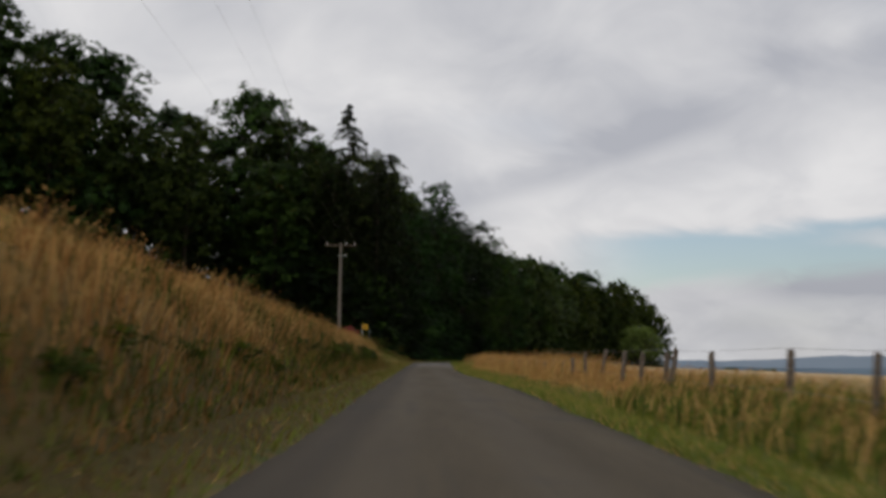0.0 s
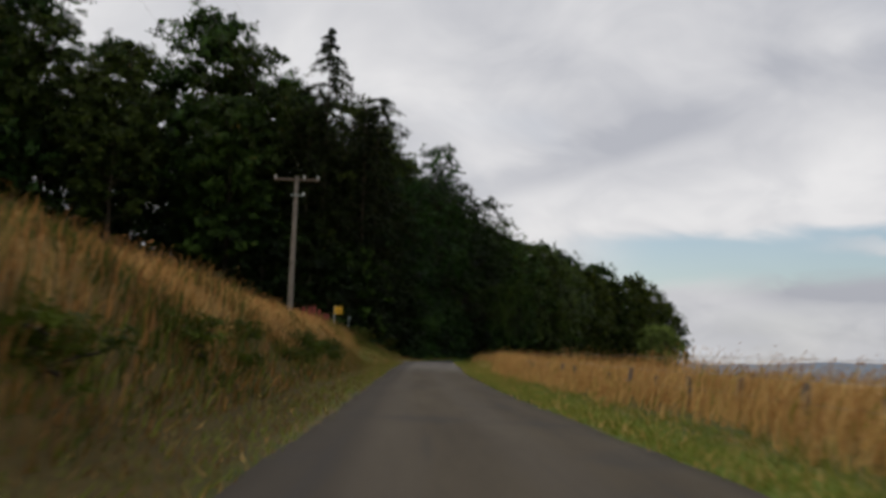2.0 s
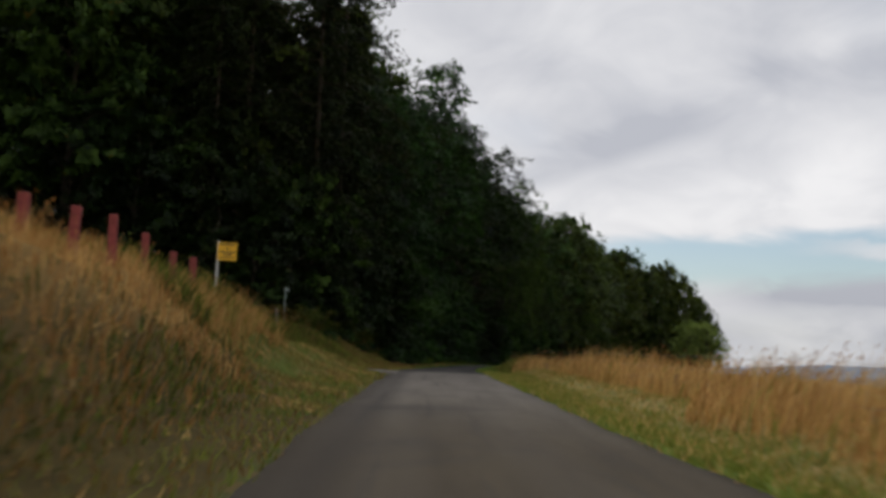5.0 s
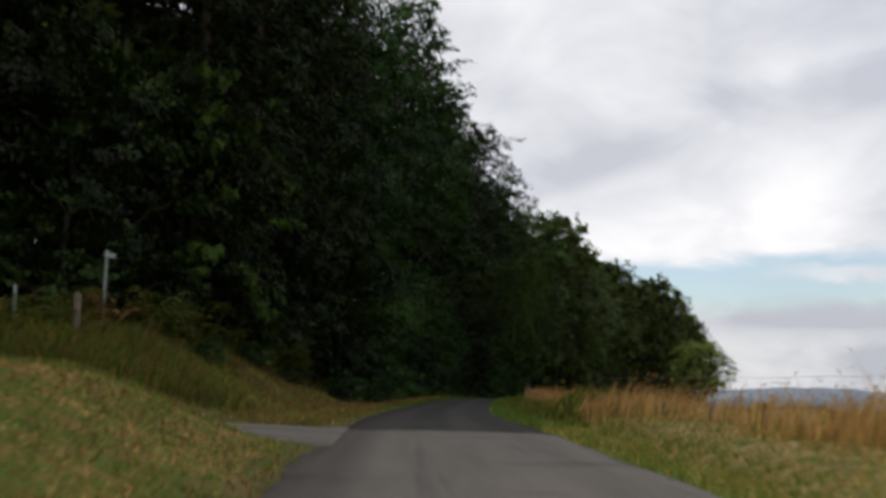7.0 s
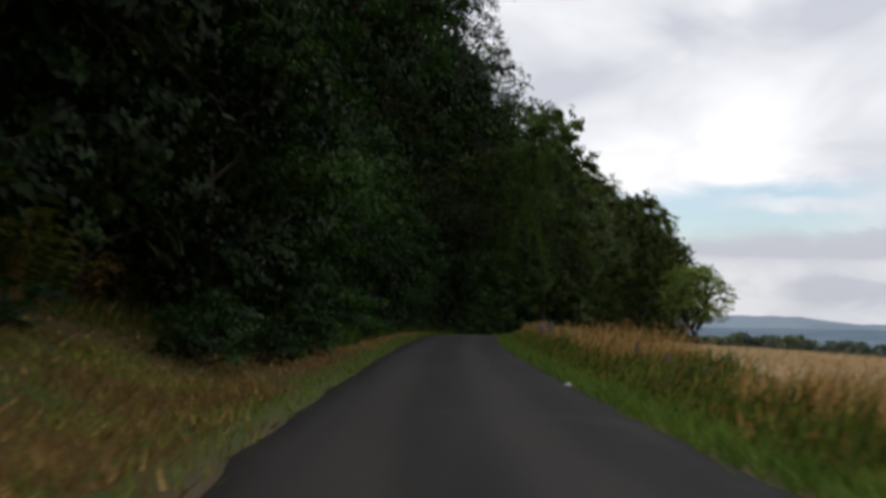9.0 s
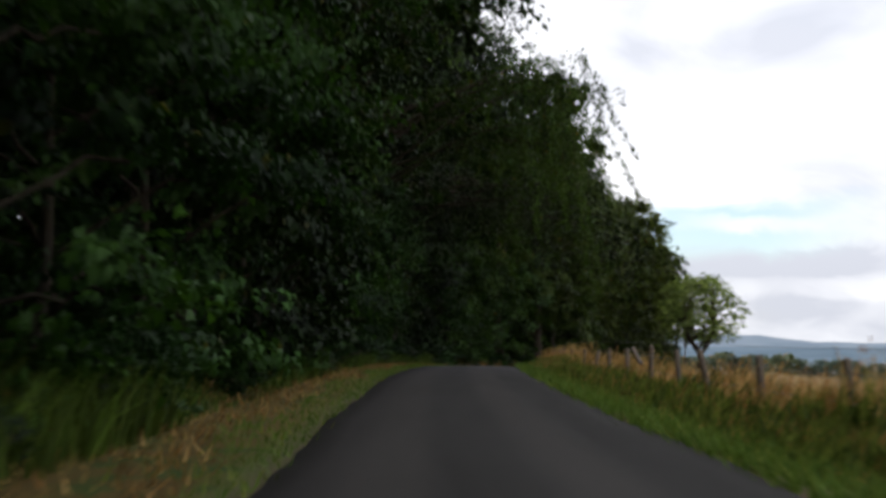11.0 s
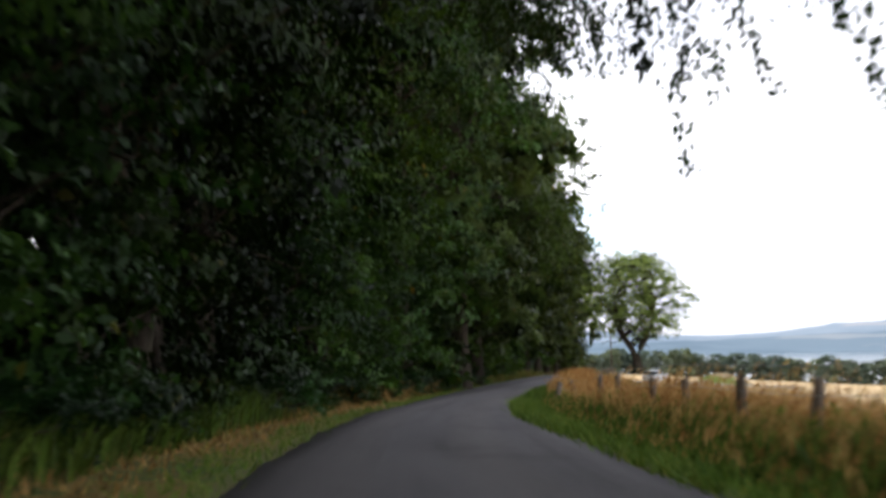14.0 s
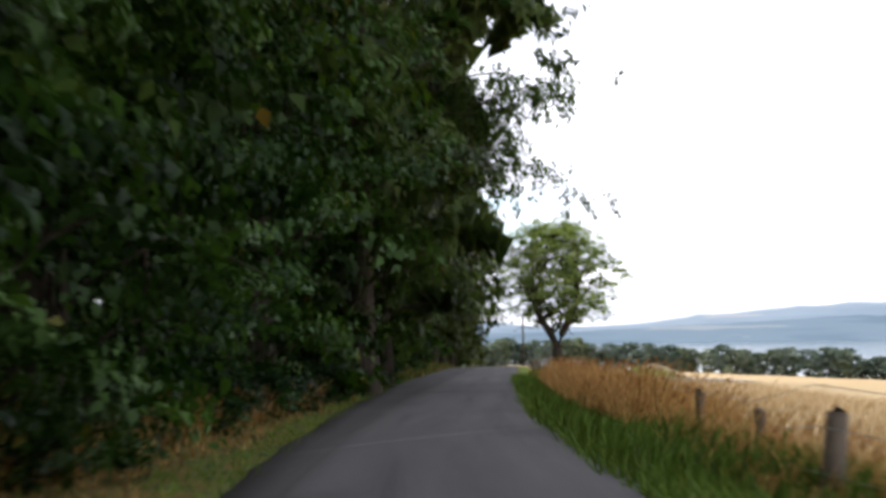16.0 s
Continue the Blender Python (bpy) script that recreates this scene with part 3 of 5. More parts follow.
def build_side_track():
    ds = np.concatenate([[1.7, 2.1], np.arange(2.5, 40, 0.7)])
    V, UV = [], []
    for d in ds:
        mid = 115.0 + 0.08 * max(d - 2, 0)
        half = 1.15 + 1.7 * math.exp(-max(d - 2, 0) / 1.3)
        for q in (-1, -0.97, -0.5, 0, 0.5, 0.97, 1):
            y = mid + q * half
            x = road_x(y) - d
            base = gz(x, y) if d > 2.6 else road_z(y) - (0.075 if d < 2 else 0.015)
            V.append((x, y, base + 0.045 - (0.1 if abs(q) == 1 else 0)))
            UV.append((q * half + 9.0, 100 + 0.3 * d))
    idx = np.arange(len(V)).reshape(-1, 7)
    f = np.stack([idx[:-1, :-1], idx[:-1, 1:], idx[1:, 1:], idx[1:, :-1]], -1).reshape(-1, 4)[:, ::-1]
    me = mesh_from("side_road", V, f, [ASPHALT], uvs=UV, smooth=True)
    tagged(new("side_road", me), "pale worn asphalt side track joining the lane", "road", kind="structure")


build_ground()
build_road()
build_side_track()


# ---- water and hills ---------------------------------------------------
def build_distance():
    m = Mat("loch_water", rough=0.12, spec=0.6)
    rip = m.noise(0.02, 4, 0.5)
    m.color(m.ramp(rip, (0.3, (0.10, 0.14, 0.17)), (0.7, (0.16, 0.20, 0.24)))).bump(rip, 0.1, 0.5)
    v = [(-4500, -4500, -56), (4800, -4500, -56), (4800, 4800, -56), (-4500, 4800, -56)]
    tagged(new("water", mesh_from("water", v, [(0, 1, 2, 3)], [m.m])), "pale grey still water of a wide loch", "water", kind="structure")

    def ridge(name, label, dist, az0, az1, profile, col, seed, depth=900):
        rng = np.random.default_rng(seed)
        az = np.radians(np.linspace(az0, az1, 90))
        rr = np.linspace(0, 1, 14)
        ph = rng.uniform(0, 6, 8)
        V = []
        for a in az:
            deg = math.degrees(a)
            top = np.interp(deg, profile[0], profile[1])
            for k in rr:
                r = dist + depth * k
                e = math.sin(min(k * 1.6, 1) * math.pi / 2)
                bumps = sum(math.sin(deg * (0.7 + 0.9 * i) + ph[i] + 3 * k) / (1.5 + i) for i in range(6))
                z = -60 + (top + 60) * e * (1 + 0.05 * bumps) if k < 0.999 else -80
                V.append((r * math.sin(a), r * math.cos(a), z))
        idx = np.arange(len(V)).reshape(len(az), len(rr))
        f = np.stack([idx[:-1, :-1], idx[:-1, 1:], idx[1:, 1:], idx[1:, :-1]], -1).reshape(-1, 4)[:, ::-1]
        mt = Mat(name + "_cover", rough=1.0, spec=0.0)
        p, q = mt.noise(0.0035, 3, 0.5, mt.mapped("Object", (0.5, 0.5, 7.0)), dist=0.4), mt.noise(0.012, 4, 0.6)
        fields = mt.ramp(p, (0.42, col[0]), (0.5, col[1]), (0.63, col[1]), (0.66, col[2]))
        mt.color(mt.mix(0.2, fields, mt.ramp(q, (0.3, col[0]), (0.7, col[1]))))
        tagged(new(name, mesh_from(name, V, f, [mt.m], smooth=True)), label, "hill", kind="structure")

    # Distance haze is put into these hill and shore colours.
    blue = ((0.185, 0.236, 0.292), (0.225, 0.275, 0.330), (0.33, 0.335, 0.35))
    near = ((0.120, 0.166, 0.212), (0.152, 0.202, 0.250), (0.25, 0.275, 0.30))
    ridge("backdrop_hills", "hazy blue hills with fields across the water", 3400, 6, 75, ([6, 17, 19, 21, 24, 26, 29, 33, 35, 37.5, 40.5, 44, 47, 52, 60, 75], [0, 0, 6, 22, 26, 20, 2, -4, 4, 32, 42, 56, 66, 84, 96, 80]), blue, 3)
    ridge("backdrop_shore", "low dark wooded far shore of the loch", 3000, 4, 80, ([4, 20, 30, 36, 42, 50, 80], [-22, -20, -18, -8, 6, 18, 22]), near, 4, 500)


build_distance()


# ---- trees -------------------------------------------------------------
def limb(p0, p1, r0, r1, rng, steps=6, sag=0.0, sides=6):
    t = np.linspace(0, 1, steps)[:, None]
    p0, p1 = np.asarray(p0, float), np.asarray(p1, float)
    L = np.linalg.norm(p1 - p0)
    w = rng.normal(size=(steps, 3)) * 0.045 * L
    w[0] = w[-1] = 0
    p = p0 + (p1 - p0) * t + w + np.array([0, 0, 1]) * (np.sin(t * np.pi) * sag * L)
    return tube_arrays(p, r0 + (r1 - r0) * t[:, 0], sides)


def lobes_for(rng, H, base, R, count, lean=0.0, tight=False):
    """Crown lobes: centres and sizes inside an egg-shaped envelope."""
    c, s = [], []
    for i in range(count):
        k = (i + 0.5) / count
        z = base + (H - base) * k
        env = R * (math.sin(math.pi * min(max(0.16 + 0.80 * k, 0), 1)) ** 0.6)
        a = i * 2.4 + rng.uniform(-0.5, 0.5)
        rad = env * rng.uniform(0.45, 0.72)
        size = R * rng.uniform(0.36, 0.55) * (0.75 + 0.35 * math.sin(math.pi * k))
        if tight and z < 9.5:
            rad = min(rad, max(0.66 * R - size, 0.2))
        c.append((rad * math.cos(a) + lean * k, rad * math.sin(a), min(z, H - size * 0.6)))
        s.append((size, size, size * rng.uniform(0.65, 0.95)))
    return np.array(c), np.array(s)


def crown_arrays(rng, centres, sizes, n, leaf, clump=26, spread=0.5, droop=0.5, strands=0.0, fill=0.2, heart=1.5, tri=False):
    nc = max(n // clump, 1)
    w = (sizes[:, 0] * sizes[:, 2])
    pick = rng.choice(len(centres), nc, p=w / w.sum())
    d = rng.normal(size=(nc, 3))
    d /= np.linalg.norm(d, axis=1, keepdims=True)
    d[:, 2] = np.where(d[:, 2] < -0.45, -d[:, 2] * 0.6, d[:, 2])
    inner = rng.random(nc) < fill
    rad = np.where(inner, rng.uniform(0.25, 0.7, nc), rng.uniform(0.82, 1.06, nc))[:, None]
    cc = centres[pick] + d * sizes[pick] * rad
    twig = d * [1, 1, 0.25] + rng.normal(size=(nc, 3)) * 0.35 + [0, 0, -droop * 0.6]
    twig /= np.linalg.norm(twig, axis=1, keepdims=True)
    along = rng.uniform(-1, 1, (nc, clump, 1))
    if strands:
        hang = (rng.random((nc, 1, 1)) < strands) * rng.uniform(0.5, 2.6, (nc, 1, 1))
    else:
        hang = np.zeros((nc, 1, 1))
    p = cc[:, None] + twig[:, None] * along * spread + rng.normal(size=(nc, clump, 3)) * spread * [0.34, 0.34, 0.20]
    p = p - np.array([0, 0, 1.0]) * hang * (along + 1) * 0.5
    dirs = twig[:, None] * 0.8 + rng.normal(size=(nc, clump, 3)) * 0.6 + np.array([0, 0, -droop])
    face = d[:, None] * 1.0 + rng.normal(size=(nc, clump, 3)) * 0.22 + np.array([0, 0, 0.35])
    p, dirs, face = p.reshape(-1, 3), dirs.reshape(-1, 3), face.reshape(-1, 3)
    size = leaf * rng.uniform(0.6, 1.25, len(p)) * np.repeat(np.where(inner, heart, 1.0), clump)
    return leaf_arrays(p, size, dirs, rng, width=0.62, normals=face, tri=tri)


def broadleaf(name, label, seed, H, base, R, n, leaf, mat, lobes=16, trunk_r=0.28, lean=0.0, droop=0.5, strands=0.0, spread=0.6, forks=1, fill=0.2, tight=False, tri=False, heart=None, lump=1.0):
    rng = np.random.default_rng(seed)
    tree = tagged(new(name), label, "tree")
    c, s = lobes_for(rng, H, base, R, lobes, lean, tight)
    s = s * lump
    wood = []
    tops = []
    for k in range(forks):
        off = np.array([math.cos(2.1 * k + seed), math.sin(2.1 * k + seed), 0]) * (0 if forks == 1 else R * 0.28)
        top = np.array([lean * 0.8, 0, H * 0.82]) + off
        pts = np.linspace(0, 1, 9)[:, None]
        line = (top - off) * pts + (off * 1.5 * ss(0.10, 0.55, pts) if forks > 1 else 0) + rng.normal(size=(9, 3)) * 0.05 * [1, 1, 0]
        line[0] = (0, 0, -0.3)
        wood.append(tube_arrays(line, trunk_r * (1.15 - pts[:, 0]) ** 1.1 * (1 + 0.5 * np.exp(-pts[:, 0] * 22)), 9))
        tops.append(line)
    for cc in c:
        line = tops[rng.integers(len(tops))]
        z0 = max(cc[2] - np.hypot(cc[0], cc[1]) * 0.7, base * 0.6)
        i = int(np.argmin(np.abs(line[:, 2] - z0)))
        wood.append(limb(line[i], cc, trunk_r * (0.24 if H > 20 else 0.38), 0.025, rng, sag=0.08))
        for _ in range(2 if H > 10 and not tri else 0):
            wood.append(limb(cc * 0.6 + line[i] * 0.4, cc + np.clip(rng.normal(size=3), -1, 1) * R * 0.2, trunk_r * 0.14, 0.015, rng, 4, sides=4))
    v, f = joined(wood)
    piece("trunk", mesh_from("trunk", v, f, [BARK], smooth=True), tree)
    v, f = crown_arrays(rng, c, s, n, leaf, spread=spread, droop=droop, strands=strands, fill=fill, heart=heart or (1.5 if leaf > 0.4 else 1.1), tri=tri)
    piece("crown", mesh_from("crown", v, f, [mat]), tree)
    return tree


def conifer(name, label, seed, H, R, n, leaf, bare=0.12, wide=0.55, blunt=0.35):
    rng = np.random.default_rng(seed)
    tree = tagged(new(name), label, "tree")
    wood = [tube_arrays(np.array([(0, 0, -0.3), (0.05, 0, H * 0.4), (0, 0.04, H * 0.75), (0, 0, H)]), [0.30, 0.2, 0.1, 0.02], 8)]
    tiers = int(H * 1.15)
    P, D = [], []
    per = n // (tiers * 6)
    for i in range(tiers):
        k = bare + (1 - bare) * (i + 0.5) / tiers
        z = H * k
        for b in range(6):
            a = rng.uniform(0, 6.28)
            L = min(wide * H * (1 - k) + blunt, R) * rng.uniform(0.5, 1.2)
            way = np.array([math.cos(a), math.sin(a), 0])
            t = rng.uniform(0.1, 1, per)[:, None]
            q = np.array([0, 0, z]) + way * t * L + np.array([0, 0, 1]) * (0.10 * L * np.sin(t * 3.1) - 0.38 * L * t ** 1.4)
            q = q + rng.normal(size=q.shape) * [0.10, 0.10, 0.04] * (0.5 + L * 0.22) + np.array([0, 0, -1]) * rng.exponential(0.16, (per, 1))
            P.append(q)
            D.append(way * 0.7 + rng.normal(size=(per, 3)) * 0.45 + [0, 0, -0.55])
            if L > 1.2 and b < 3:
                wood.append(tube_arrays(np.array([(0, 0, z), *(np.array([0, 0, z]) + way * L * 0.5 + [0, 0, -0.05 * L], np.array([0, 0, z]) + way * L * 0.95 + [0, 0, -0.36 * L])]), [0.05, 0.03, 0.01], 4))
    v, f = joined(wood)
    piece("trunk", mesh_from("trunk", v, f, [BARK], smooth=True), tree)
    P, D = np.concatenate(P), np.concatenate(D)
    v, f = leaf_arrays(P, leaf * rng.uniform(0.6, 1.3, len(P)), D, rng, width=0.34, fold=0.08, tri=True)
    piece("crown", mesh_from("crown", v, f, [LEAF_N]), tree)
    return tree


def place(tree, x, y, turn, scale, first=False, sink=0.1, tall=1.0):
    m = Matrix.LocRotScale((x, y, gz(x, y) - sink), Euler((0, 0, turn)), (scale, scale, scale * tall))
    if first:
        tree.matrix_basis = m
        return tree
    t = copy_thing(tree, Matrix())
    t.matrix_basis = m
    return t


def wood_x(y):
    """The line along which the roadside trees stand, which draws back from the lane at its far end."""
    return float(road_x(y)) - 3.4 * float(ss(222, 285, y))


def build_woods():
    rng = np.random.default_rng(11)
    used = set()

    def put(tree, x, y, scale, stretch=1.0, turn=None):
        place(tree, x, y, rng.uniform(0, 6.28) if turn is None else turn, scale, first=tree.name not in used, tall=stretch)
        used.add(tree.name)

    deep = [broadleaf("broadleaf_tree", "tall dark green broadleaf tree in the wood", s, 29, 4, 7.8, 15000, 0.50, mt, lobes=26, trunk_r=0.38, spread=0.8, droop=0.4, fill=0.16, tri=True, heart=3.0, lump=0.95)
            for s, mt in ((21, LEAF_A), (22, LEAF_B), (23, LEAF_D))]
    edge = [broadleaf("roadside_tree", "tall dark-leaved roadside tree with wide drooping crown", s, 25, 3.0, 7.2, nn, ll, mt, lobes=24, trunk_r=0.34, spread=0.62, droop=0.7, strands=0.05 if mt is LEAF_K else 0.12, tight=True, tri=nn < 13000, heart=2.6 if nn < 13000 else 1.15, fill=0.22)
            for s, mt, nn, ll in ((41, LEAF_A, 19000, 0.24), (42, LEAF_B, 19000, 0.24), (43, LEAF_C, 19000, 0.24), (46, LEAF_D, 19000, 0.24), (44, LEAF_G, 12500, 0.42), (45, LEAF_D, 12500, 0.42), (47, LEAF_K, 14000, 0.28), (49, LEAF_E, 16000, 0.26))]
    low = [broadleaf("understorey_tree", "low dense dark-leaved tree with foliage to the ground", s, 8.5, 0.0, 3.0, nn, ll, mt, lobes=16, trunk_r=0.10, spread=0.42, droop=0.75)
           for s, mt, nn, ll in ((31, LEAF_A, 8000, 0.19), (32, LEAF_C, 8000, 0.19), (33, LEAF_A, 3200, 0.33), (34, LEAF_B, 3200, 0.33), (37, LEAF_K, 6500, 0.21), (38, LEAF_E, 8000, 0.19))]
    shrub = [broadleaf("wood_shrub", "dark leafy shrub under the trees", s, 6.5, 0.1, 3.4, 2400, 0.62, LEAF_A, lobes=10, trunk_r=0.08, spread=0.6, tri=True) for s in (35, 36)]
    spruce = conifer("spruce_tree", "tall dark spruce standing above the wood", 51, 33.6, 5.2, 17000, 0.42, wide=0.56)
    larch = conifer("larch_tree", "ragged dark conifer with drooping branches", 52, 28, 4.6, 19000, 0.40, 0.08, wide=0.75, blunt=1.7)

    # hillside wood behind the bank and the side track
    for x, y, s in [(-27.5, 133, 1.05), (-19, 137, 0.95), (-37, 138, 0.84), (-50, 139, 1.0), (-59, 141, 1.02), (-70, 138, 1.0), (-80, 130, 0.98), (-62, 124, 0.95), (-74, 118, 0.95), (-86, 110, 1.0), (-96, 98, 1.0),
                    (-42, 126, 0.72), (-52, 123, 0.78), (-30, 148, 0.9), (-45, 152, 0.9), (-20, 150, 0.9), (-33, 121, 0.66), (-22, 124, 0.7), (-104, 84, 1.0), (-92, 122, 1.0), (-66, 152, 1.0), (-82, 146, 1.0), (-21.5, 130, 0.96), (-15.8, 133, 0.84)]:
        put(deep[int(rng.integers(3))], x, y, s)
    for x, y, s in [(-13.0, 129, 1.0), (-17, 143, 0.86)]:
        put(spruce, x, y, s)
    for x, y, s in [(-8.9, 131.0, 0.92), (-14.5, 127.0, 0.8), (-8.0, 138.0, 1.06), (-11.5, 131, 0.7)]:
        put(larch, x, y, s)
    for i in range(26):
        x = -11.5 - 3.4 * i
        y = 125.5 + 1.5 * math.sin(i * 1.7) - 0.0045 * max(-x - 30, 0) ** 2
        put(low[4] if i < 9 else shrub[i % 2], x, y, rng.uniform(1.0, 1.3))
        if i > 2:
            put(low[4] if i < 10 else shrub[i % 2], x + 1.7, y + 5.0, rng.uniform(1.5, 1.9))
    # tall roadside row, with crowns that reach over the lane
    for i, (y, u, s) in enumerate([(139.5, -8.4, 0.80), (152, -7.6, 0.88), (158.5, -7.0, 0.95), (165, -7.0, 1.0), (171.5, -6.0, 1.02), (178, -7.9, 1.05), (185, -5.8, 1.05),
                    (192, -6.4, 1.02), (199, -6.6, 1.02), (206, -6.8, 1.0), (213, -6.6, 1.0), (220, -5.1, 1.05), (226.5, -3.6, 1.04), (233, -3.8, 1.03), (240, -6.4, 1.0), (248, -6.6, 0.98), (255, -7.0, 0.98), (262, -7.2, 0.96),
                    (269, -7.2, 0.96), (277, -7, 0.98), (285, -6.6, 1.05), (293, -6.2, 1.1), (301, -5.6, 1.14), (310, -5.4, 1.14), (319, -5, 1.12), (328, -5, 1.1), (337, -5, 1.0)]):
        # Leaf tone by stretch: K for shaded crowns, G for the brighter-lit far end.
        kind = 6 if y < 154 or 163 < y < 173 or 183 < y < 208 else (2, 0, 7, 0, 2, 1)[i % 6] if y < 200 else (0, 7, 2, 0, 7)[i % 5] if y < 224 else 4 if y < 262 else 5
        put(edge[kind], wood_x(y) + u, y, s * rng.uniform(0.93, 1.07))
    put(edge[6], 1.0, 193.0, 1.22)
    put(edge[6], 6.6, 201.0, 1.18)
    put(edge[1], 11.6, 213.0, 1.12)
    put(deep[0], -9.5, 163.0, 1.0)
    column = broadleaf("roadside_tree", "tall dense round-headed dark green tree close to the lane", 48, 32.5, 2.0, 5.6, 28000, 0.25, LEAF_C, lobes=46, trunk_r=0.36, spread=0.45, droop=0.8, strands=0.05, fill=0.22, lump=0.84, tight=True)
    put(column, -0.5, 171.5, 1.0)
    put(edge[2], -5.6, 146.0, 0.86)
    # the dense skirt beneath them
    y = 126.0
    while y < 268:
        # 4 is the shade-darkened leaf tone, 5 the lightened one
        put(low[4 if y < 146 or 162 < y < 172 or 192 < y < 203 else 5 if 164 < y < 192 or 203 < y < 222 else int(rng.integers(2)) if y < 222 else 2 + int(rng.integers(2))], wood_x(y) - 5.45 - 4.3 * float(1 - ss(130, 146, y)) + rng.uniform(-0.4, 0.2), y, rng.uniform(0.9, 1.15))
        y += rng.uniform(3.2, 4.2)
    y = 130.0
    while y < 320:
        put(low[2 + int(rng.integers(2))] if y < 240 else shrub[int(rng.integers(2))], wood_x(y) - 10 + rng.uniform(-1, 1), y, rng.uniform(1.1, 1.5))
        y += rng.uniform(5.0, 6.0)
    for y in np.arange(150, 250, 9.0):
        put(shrub[int(rng.integers(2))], wood_x(y) - 17 + rng.uniform(-2, 2), float(y), rng.uniform(1.6, 2.0))
    for x, y in ((-20, 133), (-26, 131), (-31, 135), (-15.5, 138), (-24, 142), (-36, 131)):
        put(low[4], x, y, 1.6)
    # rows behind
    for y in np.arange(148, 330, 12.0):
        put(deep[int(rng.integers(3))], wood_x(y) - 15 + rng.uniform(-2, 2), float(y), rng.uniform(0.92, 1.1) * (1 - 0.08 * float(ss(280, 330, y))))
    for y in np.arange(158, 250, 24):
        put(deep[int(rng.integers(3))], wood_x(y) - 25 + rng.uniform(-2, 2), float(y), rng.uniform(0.95, 1.1) * (1 - 0.08 * float(ss(280, 330, y))))
    put(low[4], 6.9, 214.0, 1.3, turn=1.0)
    put(low[4], 5.2, 209.0, 1.3, turn=2.6)
    # every kind that is left stands further back along the lane
    for k, tree in enumerate(t for t in (*deep, *edge, *low, *shrub, spruce, larch, column) if t.name not in used):
        put(tree, wood_x(244 + 6 * k) - 11.5, 244.0 + 6 * k, 0.9)


build_woods()


def build_overhang(seed, y0, u0, boughs, spread, reach, tip_z, hang, label, leaf=LEAF_B):
    """A beech whose long drooping boughs reach across the lane."""
    rng = np.random.default_rng(seed)
    x0 = float(road_x(y0)) + u0
    tree = tagged(new("overhanging_beech"), label, "tree")
    tree.location = (x0, y0, gz(x0, y0))
    wood = [limb((0, 0, -0.3), (0.4, 0, 9.5), 0.30, 0.16, rng, 8, sides=9), limb((0.4, 0, 9.5), (0.2, 0.5, 19), 0.16, 0.04, rng, 7)]
    P, D = [], []
    for k in range(boughs):
        a = math.radians(spread[0] + (spread[1] - spread[0]) * k / (boughs - 1) + rng.uniform(-3, 3))
        far = rng.uniform(*reach)
        start = np.array([0.3, 0, 6.0 + 0.45 * k])
        tip = np.array([far * math.cos(a), far * math.sin(a), rng.uniform(*tip_z)])
        t = np.linspace(0, 1, 12)[:, None]
        line = start + (tip - start) * t + np.array([0, 0, 1.0]) * (np.sin(t * 2.6) * 1.5 - 0.75 * t)
        wood.append(tube_arrays(line, 0.07 * (1.05 - t[:, 0]), 5))
        # leafy side twigs along the bough, thinning to its tip
        m = int(far * (36 if hang > 5 else 12))
        f = 0.25 + 0.75 * rng.random(m)
        P.append(np.stack([np.interp(f, t[:, 0], line[:, c]) for c in range(3)], 1) + rng.normal(size=(m, 3)) * [0.42, 0.42, 0.24] * (1.25 - 0.7 * f)[:, None] - [0, 0, 0.15])
        D.append(rng.normal(size=(m, 3)) * 0.7 + [0.2, 0, -0.5])
        for q in range(int(far * (0.85 if hang > 5 else 1.4 if hang > 1.6 else 3.2))):
            f = (0.60 if hang > 5 else 0.22) + (0.40 if hang > 5 else 0.78) * rng.random() ** 0.8
            p = np.array([np.interp(f, t[:, 0], line[:, c]) for c in range(3)]) + rng.normal(size=3) * [0.5, 0.5, 0.15]
            L = rng.uniform(0.22 if hang > 5 else 0.5, 1.0) * hang * (0.5 + 0.6 * f) * (1.0 if rng.random() < 0.75 else 0.45)
            s = np.linspace(0, 1, 6)[:, None]
            sway = np.array([rng.normal() * 0.22 + 0.10, rng.normal() * 0.22, 0])
            wood.append(tube_arrays(p + sway * s * L - np.array([0, 0, 1.0]) * s * L, 0.010 * (1.2 - s[:, 0]), 3))
            n = int(38 * L)
            h = rng.uniform(0, 1, n)[:, None]
            side = rng.normal(size=(n, 3)) * [0.12, 0.12, 0.06] * (1.15 - 0.7 * h)
            P.append(p + sway * h * L - np.array([0, 0, 1.0]) * h * L + side)
            D.append(rng.normal(size=(n, 3)) * 0.6 + [0, 0, -0.8])
    v, f = joined(wood)
    piece("trunk", mesh_from("trunk", v, f, [BARK], smooth=True), tree)
    P, D = np.concatenate(P), np.concatenate(D)
    v, f = leaf_arrays(P, 0.155 * rng.uniform(0.6, 1.25, len(P)), D, rng)
    piece("crown", mesh_from("crown", v, f, [leaf]), tree)


build_overhang(93, 183.0, -4.8, 11, (-36, 24), (8.2, 12.2), (7.4, 12.6), 5.4, "beech with long drooping boughs hanging over the lane")
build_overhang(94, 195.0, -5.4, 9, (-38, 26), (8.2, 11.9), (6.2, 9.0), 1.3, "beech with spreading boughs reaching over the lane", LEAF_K)
